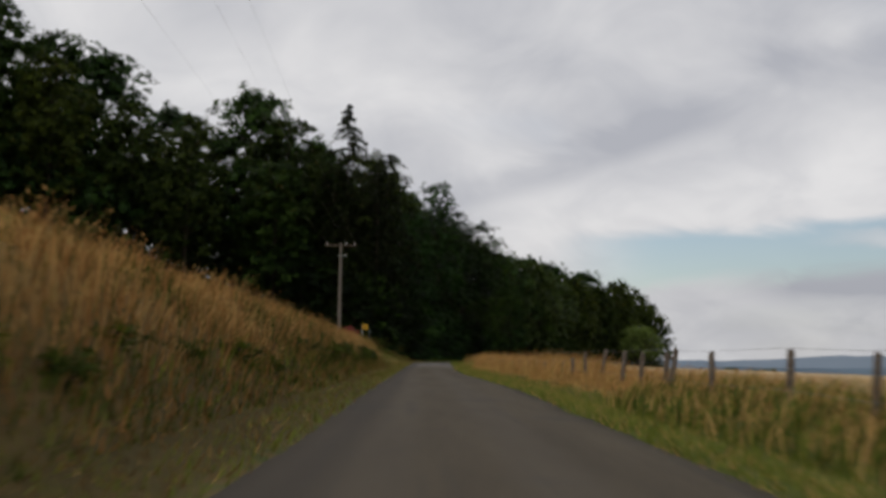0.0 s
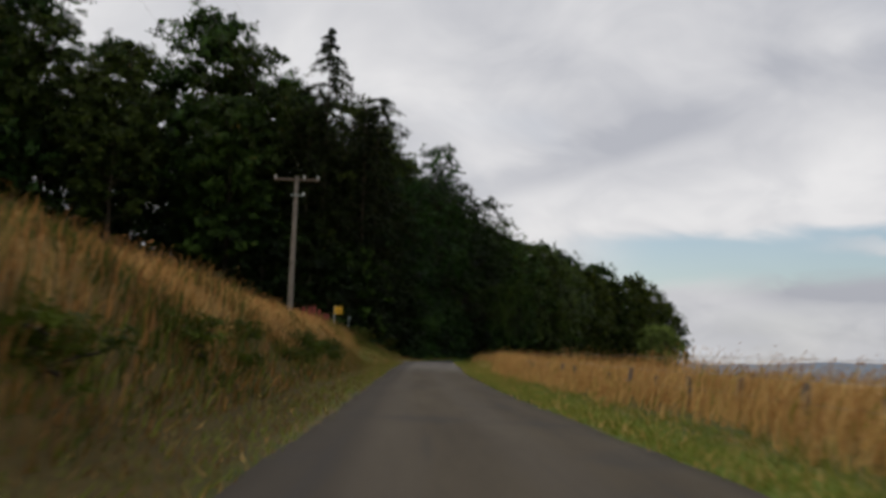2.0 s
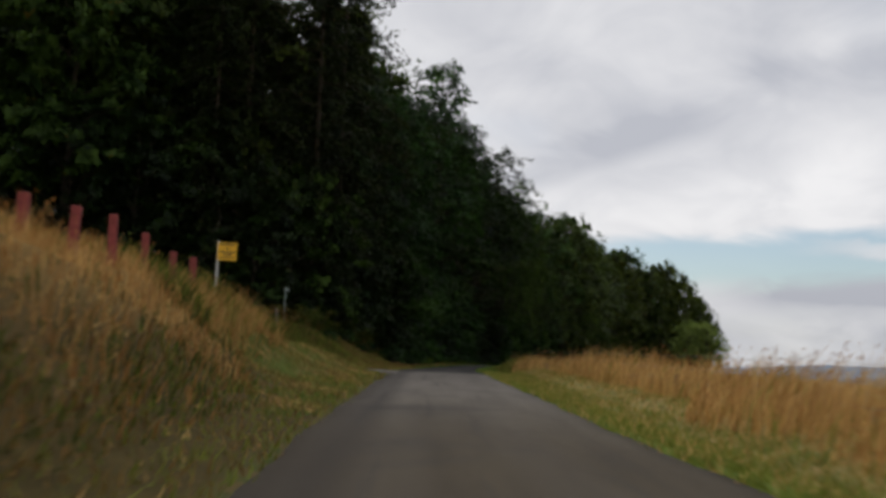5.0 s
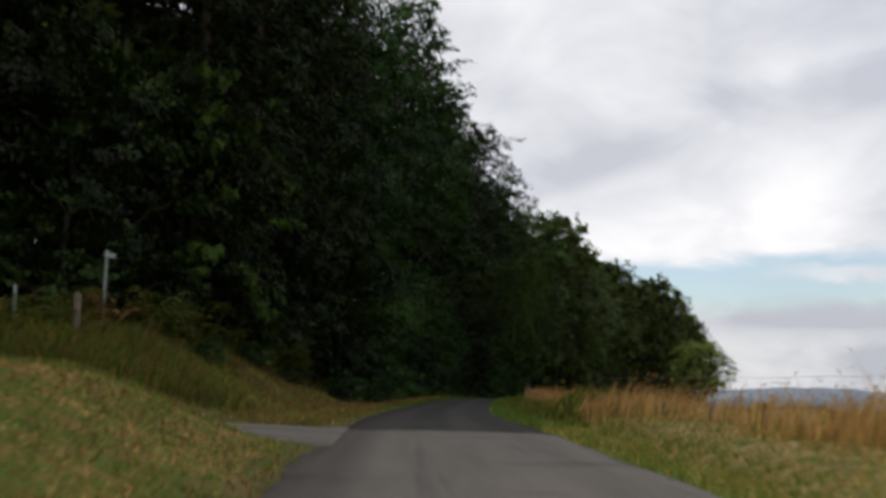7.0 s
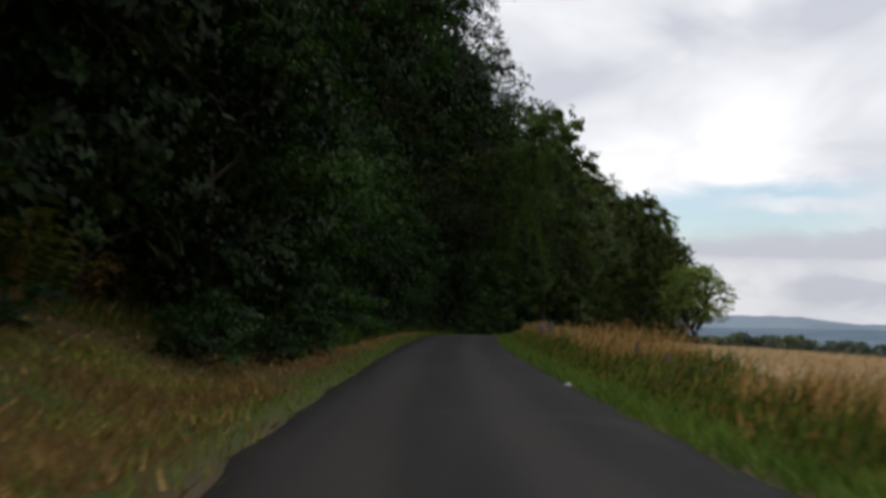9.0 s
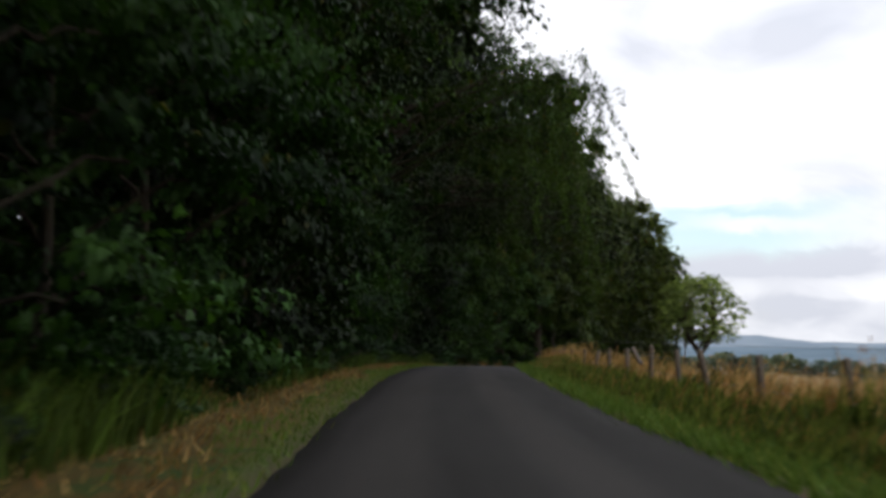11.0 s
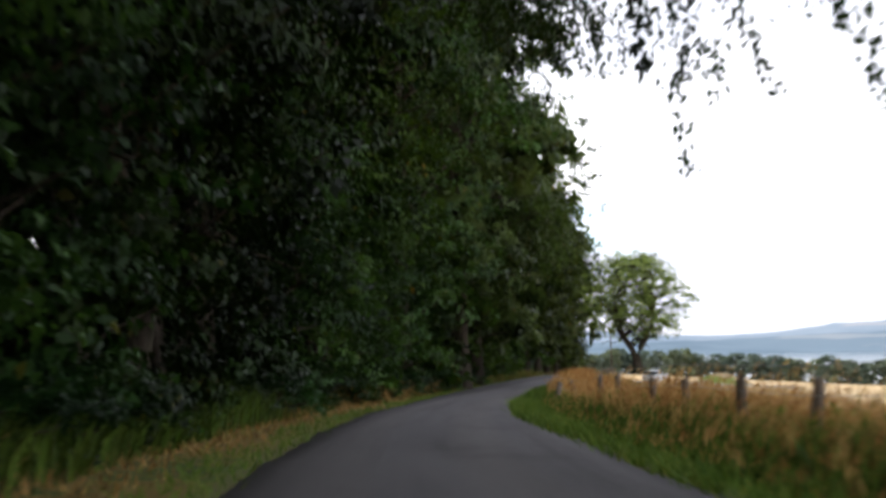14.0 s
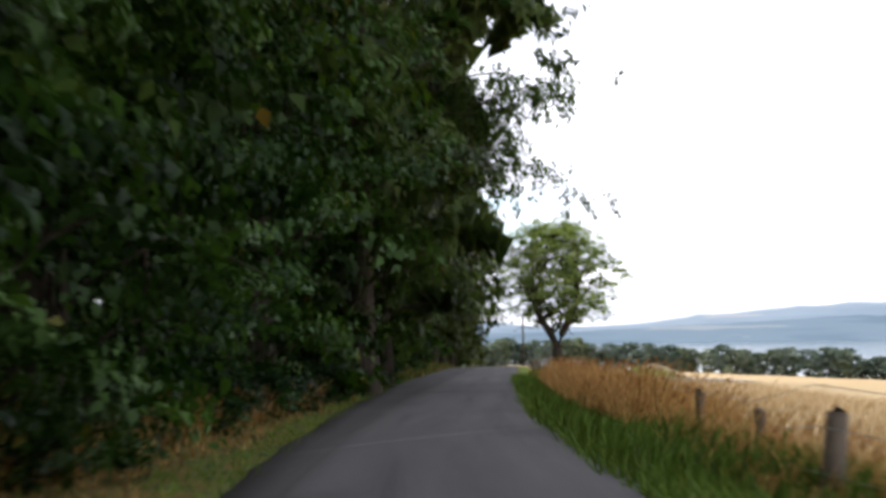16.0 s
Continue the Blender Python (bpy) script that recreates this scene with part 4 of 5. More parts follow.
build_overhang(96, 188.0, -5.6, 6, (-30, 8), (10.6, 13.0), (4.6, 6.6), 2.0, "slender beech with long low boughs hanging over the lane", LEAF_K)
build_overhang(95, 228.0, -4.6, 18, (-50, 40), (5.8, 8.4), (6.0, 10.5), 1.1, "beech with loose leafy boughs over the lane")


def build_lone_tree():
    x, y = 58.9, 276.8
    t = broadleaf("lone_tree", "lone rounded broadleaf tree with forked trunk beside the lane", 61, 13.4, 3.6, 5.9, 26000, 0.24, LEAF_L, lobes=38, trunk_r=0.42, spread=0.55, forks=2, lump=0.86, fill=0.10)
    t.location = (x, y, -2.45)
    t.rotation_euler = (0, 0, radians(-79))


build_lone_tree()


def build_far_trees():
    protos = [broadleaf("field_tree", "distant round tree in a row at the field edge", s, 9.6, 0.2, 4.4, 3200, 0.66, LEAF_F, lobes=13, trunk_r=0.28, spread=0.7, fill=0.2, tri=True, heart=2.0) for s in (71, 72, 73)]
    rng = np.random.default_rng(8)
    first = [True, True, True]
    for i in range(74):
        az = math.radians(14 + 31 * (i + rng.uniform(-0.5, 0.5)) / 74)
        r = 330 + 8 * math.sin(i * 0.7)
        x, y = 6 + r * math.sin(az), 110 + r * math.cos(az)
        k = int(rng.integers(3))
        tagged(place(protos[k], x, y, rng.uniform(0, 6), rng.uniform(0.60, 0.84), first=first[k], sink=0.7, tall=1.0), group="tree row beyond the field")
        first[k] = False


build_far_trees()


# ---- grass -------------------------------------------------------------
def blade_arrays(P, h, rng, wind=(0.25, -0.1), width=0.012, lean=0.25):
    """Bent, tapered blades: two quads-as-triangles each, given as quads with a pointed top."""
    n = len(P)
    a = rng.uniform(0, 6.283, n)
    side = np.stack([np.cos(a), np.sin(a), 0 * a], 1) * (width * rng.uniform(0.6, 1.4, n))[:, None]
    bend = np.stack([rng.normal(size=n) * lean + wind[0], rng.normal(size=n) * lean + wind[1], 0 * a], 1) * h[:, None]
    mid = P + np.array([0, 0, 1.0]) * (h * 0.58)[:, None] + bend * 0.3
    tip = P + np.array([0, 0, 1.0]) * (h * 0.97)[:, None] + bend
    v = np.stack([P - side, P + side, mid + side * 0.8, tip, mid - side * 0.8], 1).reshape(-1, 3)
    o = 5 * np.arange(n)[:, None]
    q = o + np.array([0, 1, 2, 4])
    t = o + np.array([4, 2, 3, 3])
    return v, q, t


def grass(name, label, P, h, mats, share, rng, heads=0.0, short=False, **kw):
    """One sheet of blades; heads: the share with a seed head; short: plain pointed blades."""
    v, q, t = blade_arrays(P, h, rng, **kw)
    n = len(P)
    mi = rng.choice(len(share), n, p=np.array(share) / sum(share))
    if short:
        v = v.reshape(n, 5, 3)[:, [0, 1, 3]].reshape(-1, 3)
        tri, mi3 = np.arange(3 * n).reshape(n, 3), mi
    else:
        tri = np.concatenate([q[:, [0, 1, 2]], q[:, [0, 2, 3]], t[:, :3]])
        mi3 = np.concatenate([mi, mi, mi])
    if heads:
        pick = np.nonzero(rng.random(n) < heads)[0]
        tip, mid = v[5 * pick + 3], 0.5 * (v[5 * pick + 2] + v[5 * pick + 4])
        d = tip - mid
        d /= np.linalg.norm(d, axis=1, keepdims=True)
        L = rng.uniform(0.06, 0.15, len(pick))
        hv, hf = leaf_arrays(tip + d * L[:, None] * 0.3, L, d, rng, width=0.2, fold=0.05)
        o = len(v)
        v = np.concatenate([v, hv])
        ht = np.concatenate([hf[:, [0, 1, 2]], hf[:, [0, 2, 3]]]) + o
        tri = np.concatenate([tri, ht])
        mi3 = np.concatenate([mi3, np.full(len(ht), 1 if len(mats) > 1 else 0)])
    me = mesh_from(name, v, tri, mats, mat_index=mi3)
    return tagged(new(name, me), label, "grass", kind="stuff")


def scatter(rng, n, y0, y1, u0, u1, clump=0.0):
    y = rng.uniform(y0, y1, n)
    u = rng.uniform(u0, u1, n)
    if clump:
        cy, cu = rng.uniform(y0, y1, n // 30 + 1), rng.uniform(u0, u1, n // 30 + 1)
        k = rng.integers(len(cy), size=n)
        own = rng.random(n) < 0.35
        y = np.where(own, y, cy[k] + rng.normal(size=n) * clump)
        u = np.where(own, u, np.clip(cu[k] + rng.normal(size=n) * clump, u0, u1))
    x = road_x(y) + u
    return np.stack([x, y, ground_z(x, y) - 0.02], 1), u, y


def build_grass():
    rng = np.random.default_rng(77)
    # tall dry grass on the bank before the junction
    P, u, y = scatter(rng, 88000, -4, 106, -15, -3.4, 0.5)
    keep = (side_track(u, y) < 0.05) & (-u > 3.4 + 2.2 * ss(86, 98, y))
    P, u = P[keep], u[keep]
    h = rng.uniform(0.30, 0.95, len(P)) ** 1.3 * (0.45 + 0.55 * ss(3.2, 5.0, -u)) * (0.80 + 0.45 * wob(P[:, 0], P[:, 1], 3.5, 4)) * (1 - 0.35 * ss(40, 75, P[:, 1]))
    foot = -u + 0.5 * wob(P[:, 0], P[:, 1], 6, 5) < 4.6
    green = (wob(P[:, 0], P[:, 1], 7, 7) - 0.40 * ss(40, 60, P[:, 1]) - 0.35 * (1 - ss(20, 28, P[:, 1])) > 0.10) & ~foot & ((-u < 6.2) | (P[:, 1] > 40))
    mid = (-u + 0.9 * wob(P[:, 0], P[:, 1], 8, 3) - 1.0 * (1 - ss(25, 55, P[:, 1])) < 5.6) & ~foot & ~green
    pale = ~(foot | green | mid)
    grass("tall_grass", "tall dry straw-coloured grass on a steep bank", P[pale], h[pale], [STRAW, RUST, WEEDS], (0.66, 0.27, 0.07), rng, heads=0.35, width=0.010)
    grass("tall_grass", "tall reddish-brown withered grass on a steep bank", P[mid], h[mid], [RUST, STRAW, BROWN, WEEDS], (0.42, 0.26, 0.16, 0.16), rng, heads=0.3, width=0.011)
    grass("rough_weeds", "patches of green weeds among dry grass on the bank", P[green], h[green] * 0.9, [WEEDS, BROWN, RUST], (0.50, 0.24, 0.26), rng, heads=0.15, width=0.016)
    grass("rough_grass", "rough green and brown grass at the foot of the bank", P[foot], h[foot], [WEEDS, BROWN, RUST, GREENS], (0.40, 0.25, 0.20, 0.15), rng, heads=0.1, width=0.014)
    # thinner rough grass on the open slope above the bank
    P, u, y = scatter(rng, 26000, -4, 112, -38, -14.5, 0.8)
    grass("rough_grass", "thin dry grass on the open slope above the bank", P, rng.uniform(0.2, 0.6, len(P)), [STRAW, RUST, WEEDS], (0.5, 0.25, 0.25), rng, short=True, width=0.022, lean=0.4)
    # right-hand strip along the fence
    P, u, y = scatter(rng, 54000, -4, 134, 3.6, 7.4, 0.45)
    keep = ((y > 19) & (y < 129)) | ((y < 20) & (rng.random(len(P)) < 0.55)) | (rng.random(len(P)) < 0.10)
    keep &= (y < 112) | (rng.random(len(P)) < 0.4)
    keep &= u > 3.9 + 1.2 * ss(84, 96, y) * (1 - ss(116, 127, y)) + 0.3 * wob(road_x(y) + u, y, 5, 8)
    P, u, y = P[keep], u[keep], y[keep]
    h = (0.34 + 0.64 * rng.random(len(P)) ** 1.6) * (0.5 + 0.5 * ss(3.5, 4.6, u)) * (0.75 + 0.4 * wob(P[:, 0], P[:, 1], 5, 1)) * (0.62 + 0.68 * ss(31, 42, y)) * (1 + 0.10 * ss(102, 106, y) - 0.26 * ss(111, 117, y) - 0.2 * ss(126, 130, y))
    grass("tall_grass", "tall dry orange grass along the field fence", P, h, [STRAW, RUST, GREENS], (0.76, 0.16, 0.08), rng, heads=0.4, width=0.012)
    P, u, y = scatter(rng, 66000, 120, 250, 2.8, 6.0, 0.4)
    keep = ((y > 126) & (y < 158)) | (y > 209) | (rng.random(len(P)) < 0.62)
    P, u, y = P[keep], u[keep], y[keep]
    h = (0.36 + 0.68 * rng.random(len(P)) ** (2.4 - 1.0 * ss(119, 124, y) * (1 - ss(142, 150, y)))) * (0.30 + 0.70 * ss(2.8, 3.9, u)) * (1.34 - 0.62 * (1 - ss(121, 128, y)) - 0.10 * ss(130, 138, y) - 0.46 * ss(152, 162, y) + 0.45 * ss(208, 213, y)) * (0.85 + 0.3 * wob(P[:, 0], P[:, 1], 4, 2))
    dry = wob(P[:, 0], P[:, 1], 9, 6) + 0.5 * ss(116, 122, y) + 0.5 * ss(176, 186, y) * (1 - ss(200, 208, y)) - 0.9 * (1 - ss(3.3, 4.2, u)) - 0.20 * ss(122, 127, y) * (1 - ss(137, 145, y)) + 0.3 * ss(140, 150, y) * (1 - ss(156, 166, y)) > 0.30
    bend = dry & (y > 158) & (y < 209) & (u > 3.2 - 0.3 * ss(170, 180, 350 - y))
    grass("rough_grass", "rusty brown grass and weeds under the field fence on the bend", P[bend], h[bend], [RUST, STRAW, WEEDS], (0.36, 0.34, 0.30), rng, heads=0.3, width=0.013)
    dry_rest = dry & ((y <= 158) | (y >= 209))
    grass("rough_grass", "dry straw-coloured grass under the field fence", P[dry_rest], h[dry_rest], [STRAW, RUST, WEEDS], (0.56, 0.26, 0.18), rng, heads=0.3, width=0.013)
    grass("rough_weeds", "dark green weeds under the field fence", P[~dry], h[~dry] * 0.8, [WEEDS, RUST, GREENS], (0.62, 0.10, 0.28), rng, heads=0.06, width=0.022)
    P, u, y = scatter(rng, 26000, 124, 190, 2.5, 3.7, 0.35)
    grass("rough_weeds", "dark green leafy weeds between the verge and the field fence", P, rng.uniform(0.16, 0.46, len(P)) * (0.45 + 0.55 * ss(2.5, 3.1, u)), [WEEDS, GREENS, RUST], (0.58, 0.34, 0.08), rng, heads=0.04, width=0.020)
    P, u, y = scatter(rng, 27000, 176, 216, 2.5, 3.9, 0.3)
    grass("rough_weeds", "tall green and rusty weeds hiding the foot of the fence", P, rng.uniform(0.24, 0.62, len(P)) * (0.45 + 0.55 * ss(2.5, 3.1, u)), [WEEDS, LUSH, RUST, STRAW], (0.32, 0.38, 0.16, 0.14), rng, heads=0.1, width=0.018)
    P, u, y = scatter(rng, 3200, 178, 236, 3.0, 4.8, 0.22)
    grass("dock_stalks", "thin rust-brown dock stalks standing along the fence", P, rng.uniform(0.5, 1.0, len(P)), [RUST, STRAW], (0.55, 0.45), rng, heads=0.7, width=0.008, lean=0.12)
    P, u, y = scatter(rng, 5600, 186, 210.5, 3.1, 4.8, 0.4)
    grass("tall_grass", "loose tan seeding grass along the fence on the bend", P, rng.uniform(0.50, 0.86, len(P)) * (0.74 + 0.26 * ss(188, 196, y)), [STRAW, RUST], (0.68, 0.32), rng, heads=0.6, width=0.010)
    P, u, y = scatter(rng, 14000, 209.5, 229, 2.7, 4.6, 0.45)
    grass("tall_grass", "dense stand of tall orange-tan grass on the bend", P, rng.uniform(0.75, 1.25, len(P)) * (0.45 + 0.55 * ss(2.5, 3.2, u)), [STRAW, RUST, BROWN], (0.64, 0.26, 0.10), rng, heads=0.5, width=0.011)
    P, u, y = scatter(rng, 9000, 205, 234, 1.9, 2.9, 0.3)
    grass("rough_weeds", "fresh bright green grass on the bend", P, rng.uniform(0.16, 0.42, len(P)), [LUSH, WEEDS], (0.7, 0.3), rng, width=0.014)
    P, u, y = scatter(rng, 7000, -3, 22, 3.5, 6.5, 0.4)
    grass("rough_weeds", "low green weeds along the field fence", P, rng.uniform(0.2, 0.6, len(P)), [GREENS, STRAW, WEEDS], (0.34, 0.22, 0.44), rng, heads=0.1, width=0.014)
    P, u, y = scatter(rng, 26000, 66, 122, 2.9, 5.8, 0.3)
    grass("verge_grass", "pale dry and green grass between the verge and the fence", P, rng.uniform(0.04, 0.17, len(P)), [STRAW, GREENS, BROWN], (0.46, 0.48, 0.06), rng, short=True, width=0.012, lean=0.5)
    # the standing crop along the field's edge
    P, u, y = scatter(rng, 52000, 20, 255, 8.3, 22.0)
    grass("barley_crop", "ripe pale golden barley standing in the field", P, rng.uniform(0.32, 0.50, len(P)), [BARLEY], (1.0,), rng, short=True, width=0.022, lean=0.3)
    # short verges
    P, u, y = scatter(rng, 52000, -4, 122, 1.7, 4.0)
    near = (u > road_w(y) / 2 - 0.06) & (y < 121)
    grass("verge_grass", "short yellow-green grass verge beside the lane", P[near], rng.uniform(0.06, 0.22, near.sum()), [GREENS, STRAW], (0.82, 0.18), rng, short=True, width=0.013, wind=(0, 0), lean=0.55)
    P, u, y = scatter(rng, 62000, 119, 240, 1.5, 3.2)
    P = P[u > road_w(y) / 2 - road_trim(y) - 0.06]
    grass("verge_grass", "lush bright green grass verge beside the lane", P, rng.uniform(0.08, 0.26, len(P)), [LUSH, GREENS], (0.86, 0.14), rng, short=True, width=0.015, wind=(0, 0), lean=0.55)
    P, u, y = scatter(rng, 90000, -4, 260, -6.0, -1.6)
    edge = -u - road_w(y) / 2 - road_left(y)
    keep = (edge > -0.06) & (side_track(u, y) < 0.05) & (-u < 4.6 + 1.6 * ss(84, 98, y) * (1 - ss(112, 118, y)))
    lush = edge + 0.35 * wob(P[:, 0], P[:, 1], 5, 3) < 0.75
    for pick, mats, share, label in ((keep & lush & (y < 132), [GREENS, STRAW, BROWN], (0.62, 0.05, 0.33), "short yellow-green grass along the tarmac edge"),
                                     (keep & lush & (y >= 132), [LUSH, GREENS], (0.80, 0.20), "short bright green grass along the tarmac edge"), (keep & ~lush & (y < 118), [BROWN, STRAW, GREENS], (0.50, 0.07, 0.43), "short withered brown grass on the verge"),
                                     (keep & ~lush & (y >= 118) & (y < 150), [BROWN, STRAW, RUST], (0.84, 0.05, 0.11), "short dry grass on the verge below the wood"),
                                     (keep & ~lush & (y >= 150), [BROWN, STRAW, RUST, GREENS], (0.52, 0.22, 0.18, 0.08), "short tan grass on the verge under the trees")):
        grass("verge_grass", label, P[pick], rng.uniform(0.05, 0.20, pick.sum()), mats, share, rng, short=True, width=0.013, wind=(0, 0), lean=0.55)
    # the mown corner and the rough slope either side of the side track
    P, u, y = scatter(rng, 52000, 86, 115.2, -12.0, -2.6)
    keep = (side_track(u, y) < 0.45) & (-u < 3.6 + 2.2 * ss(86, 98, y) + 20 * ss(96, 102, y))
    fresh = wob(P[:, 0], P[:, 1], 4.2, 6) + 0.4 * (1 - ss(98, 106, y)) + 0.9 * ss(109.5, 111, y) > 0.24
    fresh = (fresh | (((y - 100.6) / 1.5) ** 2 + ((u + 4.5) / 1.1) ** 2 < 1)) & (((y - 102.9) / 1.1) ** 2 + ((u + 3.6) / 0.7) ** 2 > 1)
    brown = ~fresh & (wob(P[:, 0], P[:, 1], 4.5, 9) - 0.6 * ss(101, 106, y) > -0.25)
    for pick, share, label in ((keep & fresh, (0.80, 0.12, 0.08), "mown green grass on the junction corner"), (keep & brown, (0.14, 0.70, 0.16), "withered brown cuttings on the junction corner"),
                               (keep & ~fresh & ~brown, (0.20, 0.22, 0.58), "cut dry grass lying on the junction corner")):
        grass("mown_grass", label, P[pick], rng.uniform(0.04, 0.13, pick.sum()), [LUSH if "green" in label else GREENS, BROWN, STRAW], share, rng, short=True, width=0.011, wind=(0, 0), lean=0.7)
    P, u, y = scatter(rng, 26000, 117.4, 136, -8.2, -2.5, 0.35)
    keep = (side_track(u, y) < 0.35) & (-u < 8.2 - 3.0 * ss(124, 136, y))
    fresh = wob(P[:, 0], P[:, 1], 3.6, 3) + 0.5 * (1 - ss(120, 126, y)) * ss(4.0, 5.5, -u) > 0.22
    for pick, share, label in ((keep & fresh, (0.74, 0.20, 0.06), "patches of fresh green grass beyond the side track"), (keep & ~fresh, (0.18, 0.78, 0.04), "brown cuttings lying beyond the side track")):
        grass("mown_grass", label, P[pick], rng.uniform(0.05, 0.20, pick.sum()), [GREENS, BROWN, STRAW], share, rng, short=True, width=0.013, wind=(0, 0), lean=0.7)
    P, u, y = scatter(rng, 7000, 117.5, 120.2, -15.0, -4.4, 0.35)
    keep = side_track(u, y) < 0.3
    grass("rough_grass", "brown uncut grass on the lip beyond the side track", P[keep], rng.uniform(0.18, 0.48, keep.sum()), [BROWN, WEEDS, GREENS], (0.36, 0.40, 0.24), rng, heads=0.1, width=0.014)
    # uncut growth along the brow of the bank
    P, u, y = scatter(rng, 15000, 94, 113.5, -13.0, -6.2, 0.45)
    keep = (side_track(u, y) < 0.2) & (-u > 6.2 + 0.9 * ss(104, 112, y) + 0.6 * wob(P[:, 0], P[:, 1], 4, 2))
    tan = wob(P[:, 0], P[:, 1], 5, 4) > -0.1
    h = rng.uniform(0.35, 0.95, len(P))
    grass("tall_grass", "tall dry grass along the brow of the bank", P[keep & tan], h[keep & tan], [STRAW, RUST, GREENS], (0.56, 0.24, 0.20), rng, heads=0.35, width=0.012)
    grass("rough_weeds", "tall green weeds along the brow of the bank", P[keep & ~tan], h[keep & ~tan], [WEEDS, GREENS, BROWN], (0.44, 0.40, 0.16), rng, heads=0.1, width=0.016)
    P, u, y = scatter(rng, 12000, 117.6, 126, -24.0, -7.2, 0.4)
    keep = side_track(u, y) < 0.1
    grass("rough_weeds", "tall green and rusty weeds round the footpath signpost", P[keep], rng.uniform(0.3, 0.85, keep.sum()) * (0.4 + 0.6 * ss(7.0, 9.0, -u[keep])), [WEEDS, GREENS, RUST], (0.44, 0.40, 0.16), rng, heads=0.2, width=0.015)
    P, u, y = scatter(rng, 30000, 117.5, 126, -24.0, -3.2, 0.4)
    keep = (side_track(u, y) < 0.45) & (-u > 4.9)
    grass("rough_grass", "rough green and dry grass below the footpath signpost", P[keep], rng.uniform(0.12, 0.42, keep.sum()) * (0.35 + 0.65 * ss(4.9, 8.0, -u[keep])), [WEEDS, GREENS, BROWN], (0.30, 0.52, 0.18), rng, heads=0.0, width=0.014)
    P, u, y = scatter(rng, 16000, 150, 204, -5.4, -3.5, 0.35)
    h = rng.uniform(0.35, 0.95, len(P)) * np.clip(0.6 + 0.8 * wob(P[:, 0], P[:, 1], 9, 4), 0.15, 1)
    grass("rough_weeds", "tall green grassy weeds at the foot of the wood", P, h * 0.9, [WEEDS, LUSH], (0.76, 0.24), rng, width=0.013)
    P, u, y = scatter(rng, 3000, 208, 222, -5.2, -3.9, 0.3)
    grass("tall_grass", "tufts of tall dry grass at the foot of the wood", P, rng.uniform(0.25, 0.65, len(P)), [BROWN, RUST, STRAW], (0.6, 0.22, 0.18), rng, heads=0.25, width=0.012)
    # weedy slope between the verge and the first trees
    P, u, y = scatter(rng, 22000, 120, 150, -9.0, -4.3, 0.45)
    grass("rough_grass", "rough brown and dark green growth on the slope below the wood", P, rng.uniform(0.15, 0.55, len(P)) * ss(5.6 - 1.2 * ss(134, 148, y), 7.2 - 1.4 * ss(134, 148, y), -u), [WEEDS, BROWN, RUST], (0.70, 0.28, 0.02), rng, heads=0.0, width=0.016)
    # dry tufts and weeds at the foot of the wood
    P, u, y = scatter(rng, 26000, 121, 275, -6.5, -3.7, 0.5)
    h = rng.uniform(0.2, 0.75, len(P)) * ss(3.3, 4.6, -u) * (0.8 + 0.4 * wob(P[:, 0], P[:, 1], 6, 2)) * (0.1 + 0.9 * ss(134, 150, y))
    grass("rough_grass", "rough weeds and dry grass at the foot of the wood", P, np.maximum(h, 0.08), [WEEDS, BROWN, STRAW], (0.72, 0.24, 0.04), rng, heads=0.08, width=0.016)


build_grass()


# ---- pole, sign, posts, fences ----------------------------------------
def box_bm(sx, sy, sz, bevel=0.01, z0=0.0):
    bm = bmesh.new()
    bmesh.ops.create_cube(bm, size=1.0)
    for v in bm.verts:
        v.co = Vector((v.co.x * sx, v.co.y * sy, (v.co.z + 0.5) * sz + z0))
    if bevel:
        bmesh.ops.bevel(bm, geom=list(bm.edges), offset=bevel, segments=1, affect="EDGES")
    return bm


def moved(bm, x=0, y=0, z=0, rx=0, ry=0, rz=0):
    bmesh.ops.transform(bm, matrix=pose(x, y, z, rx, ry, rz), verts=bm.verts)
    return bm


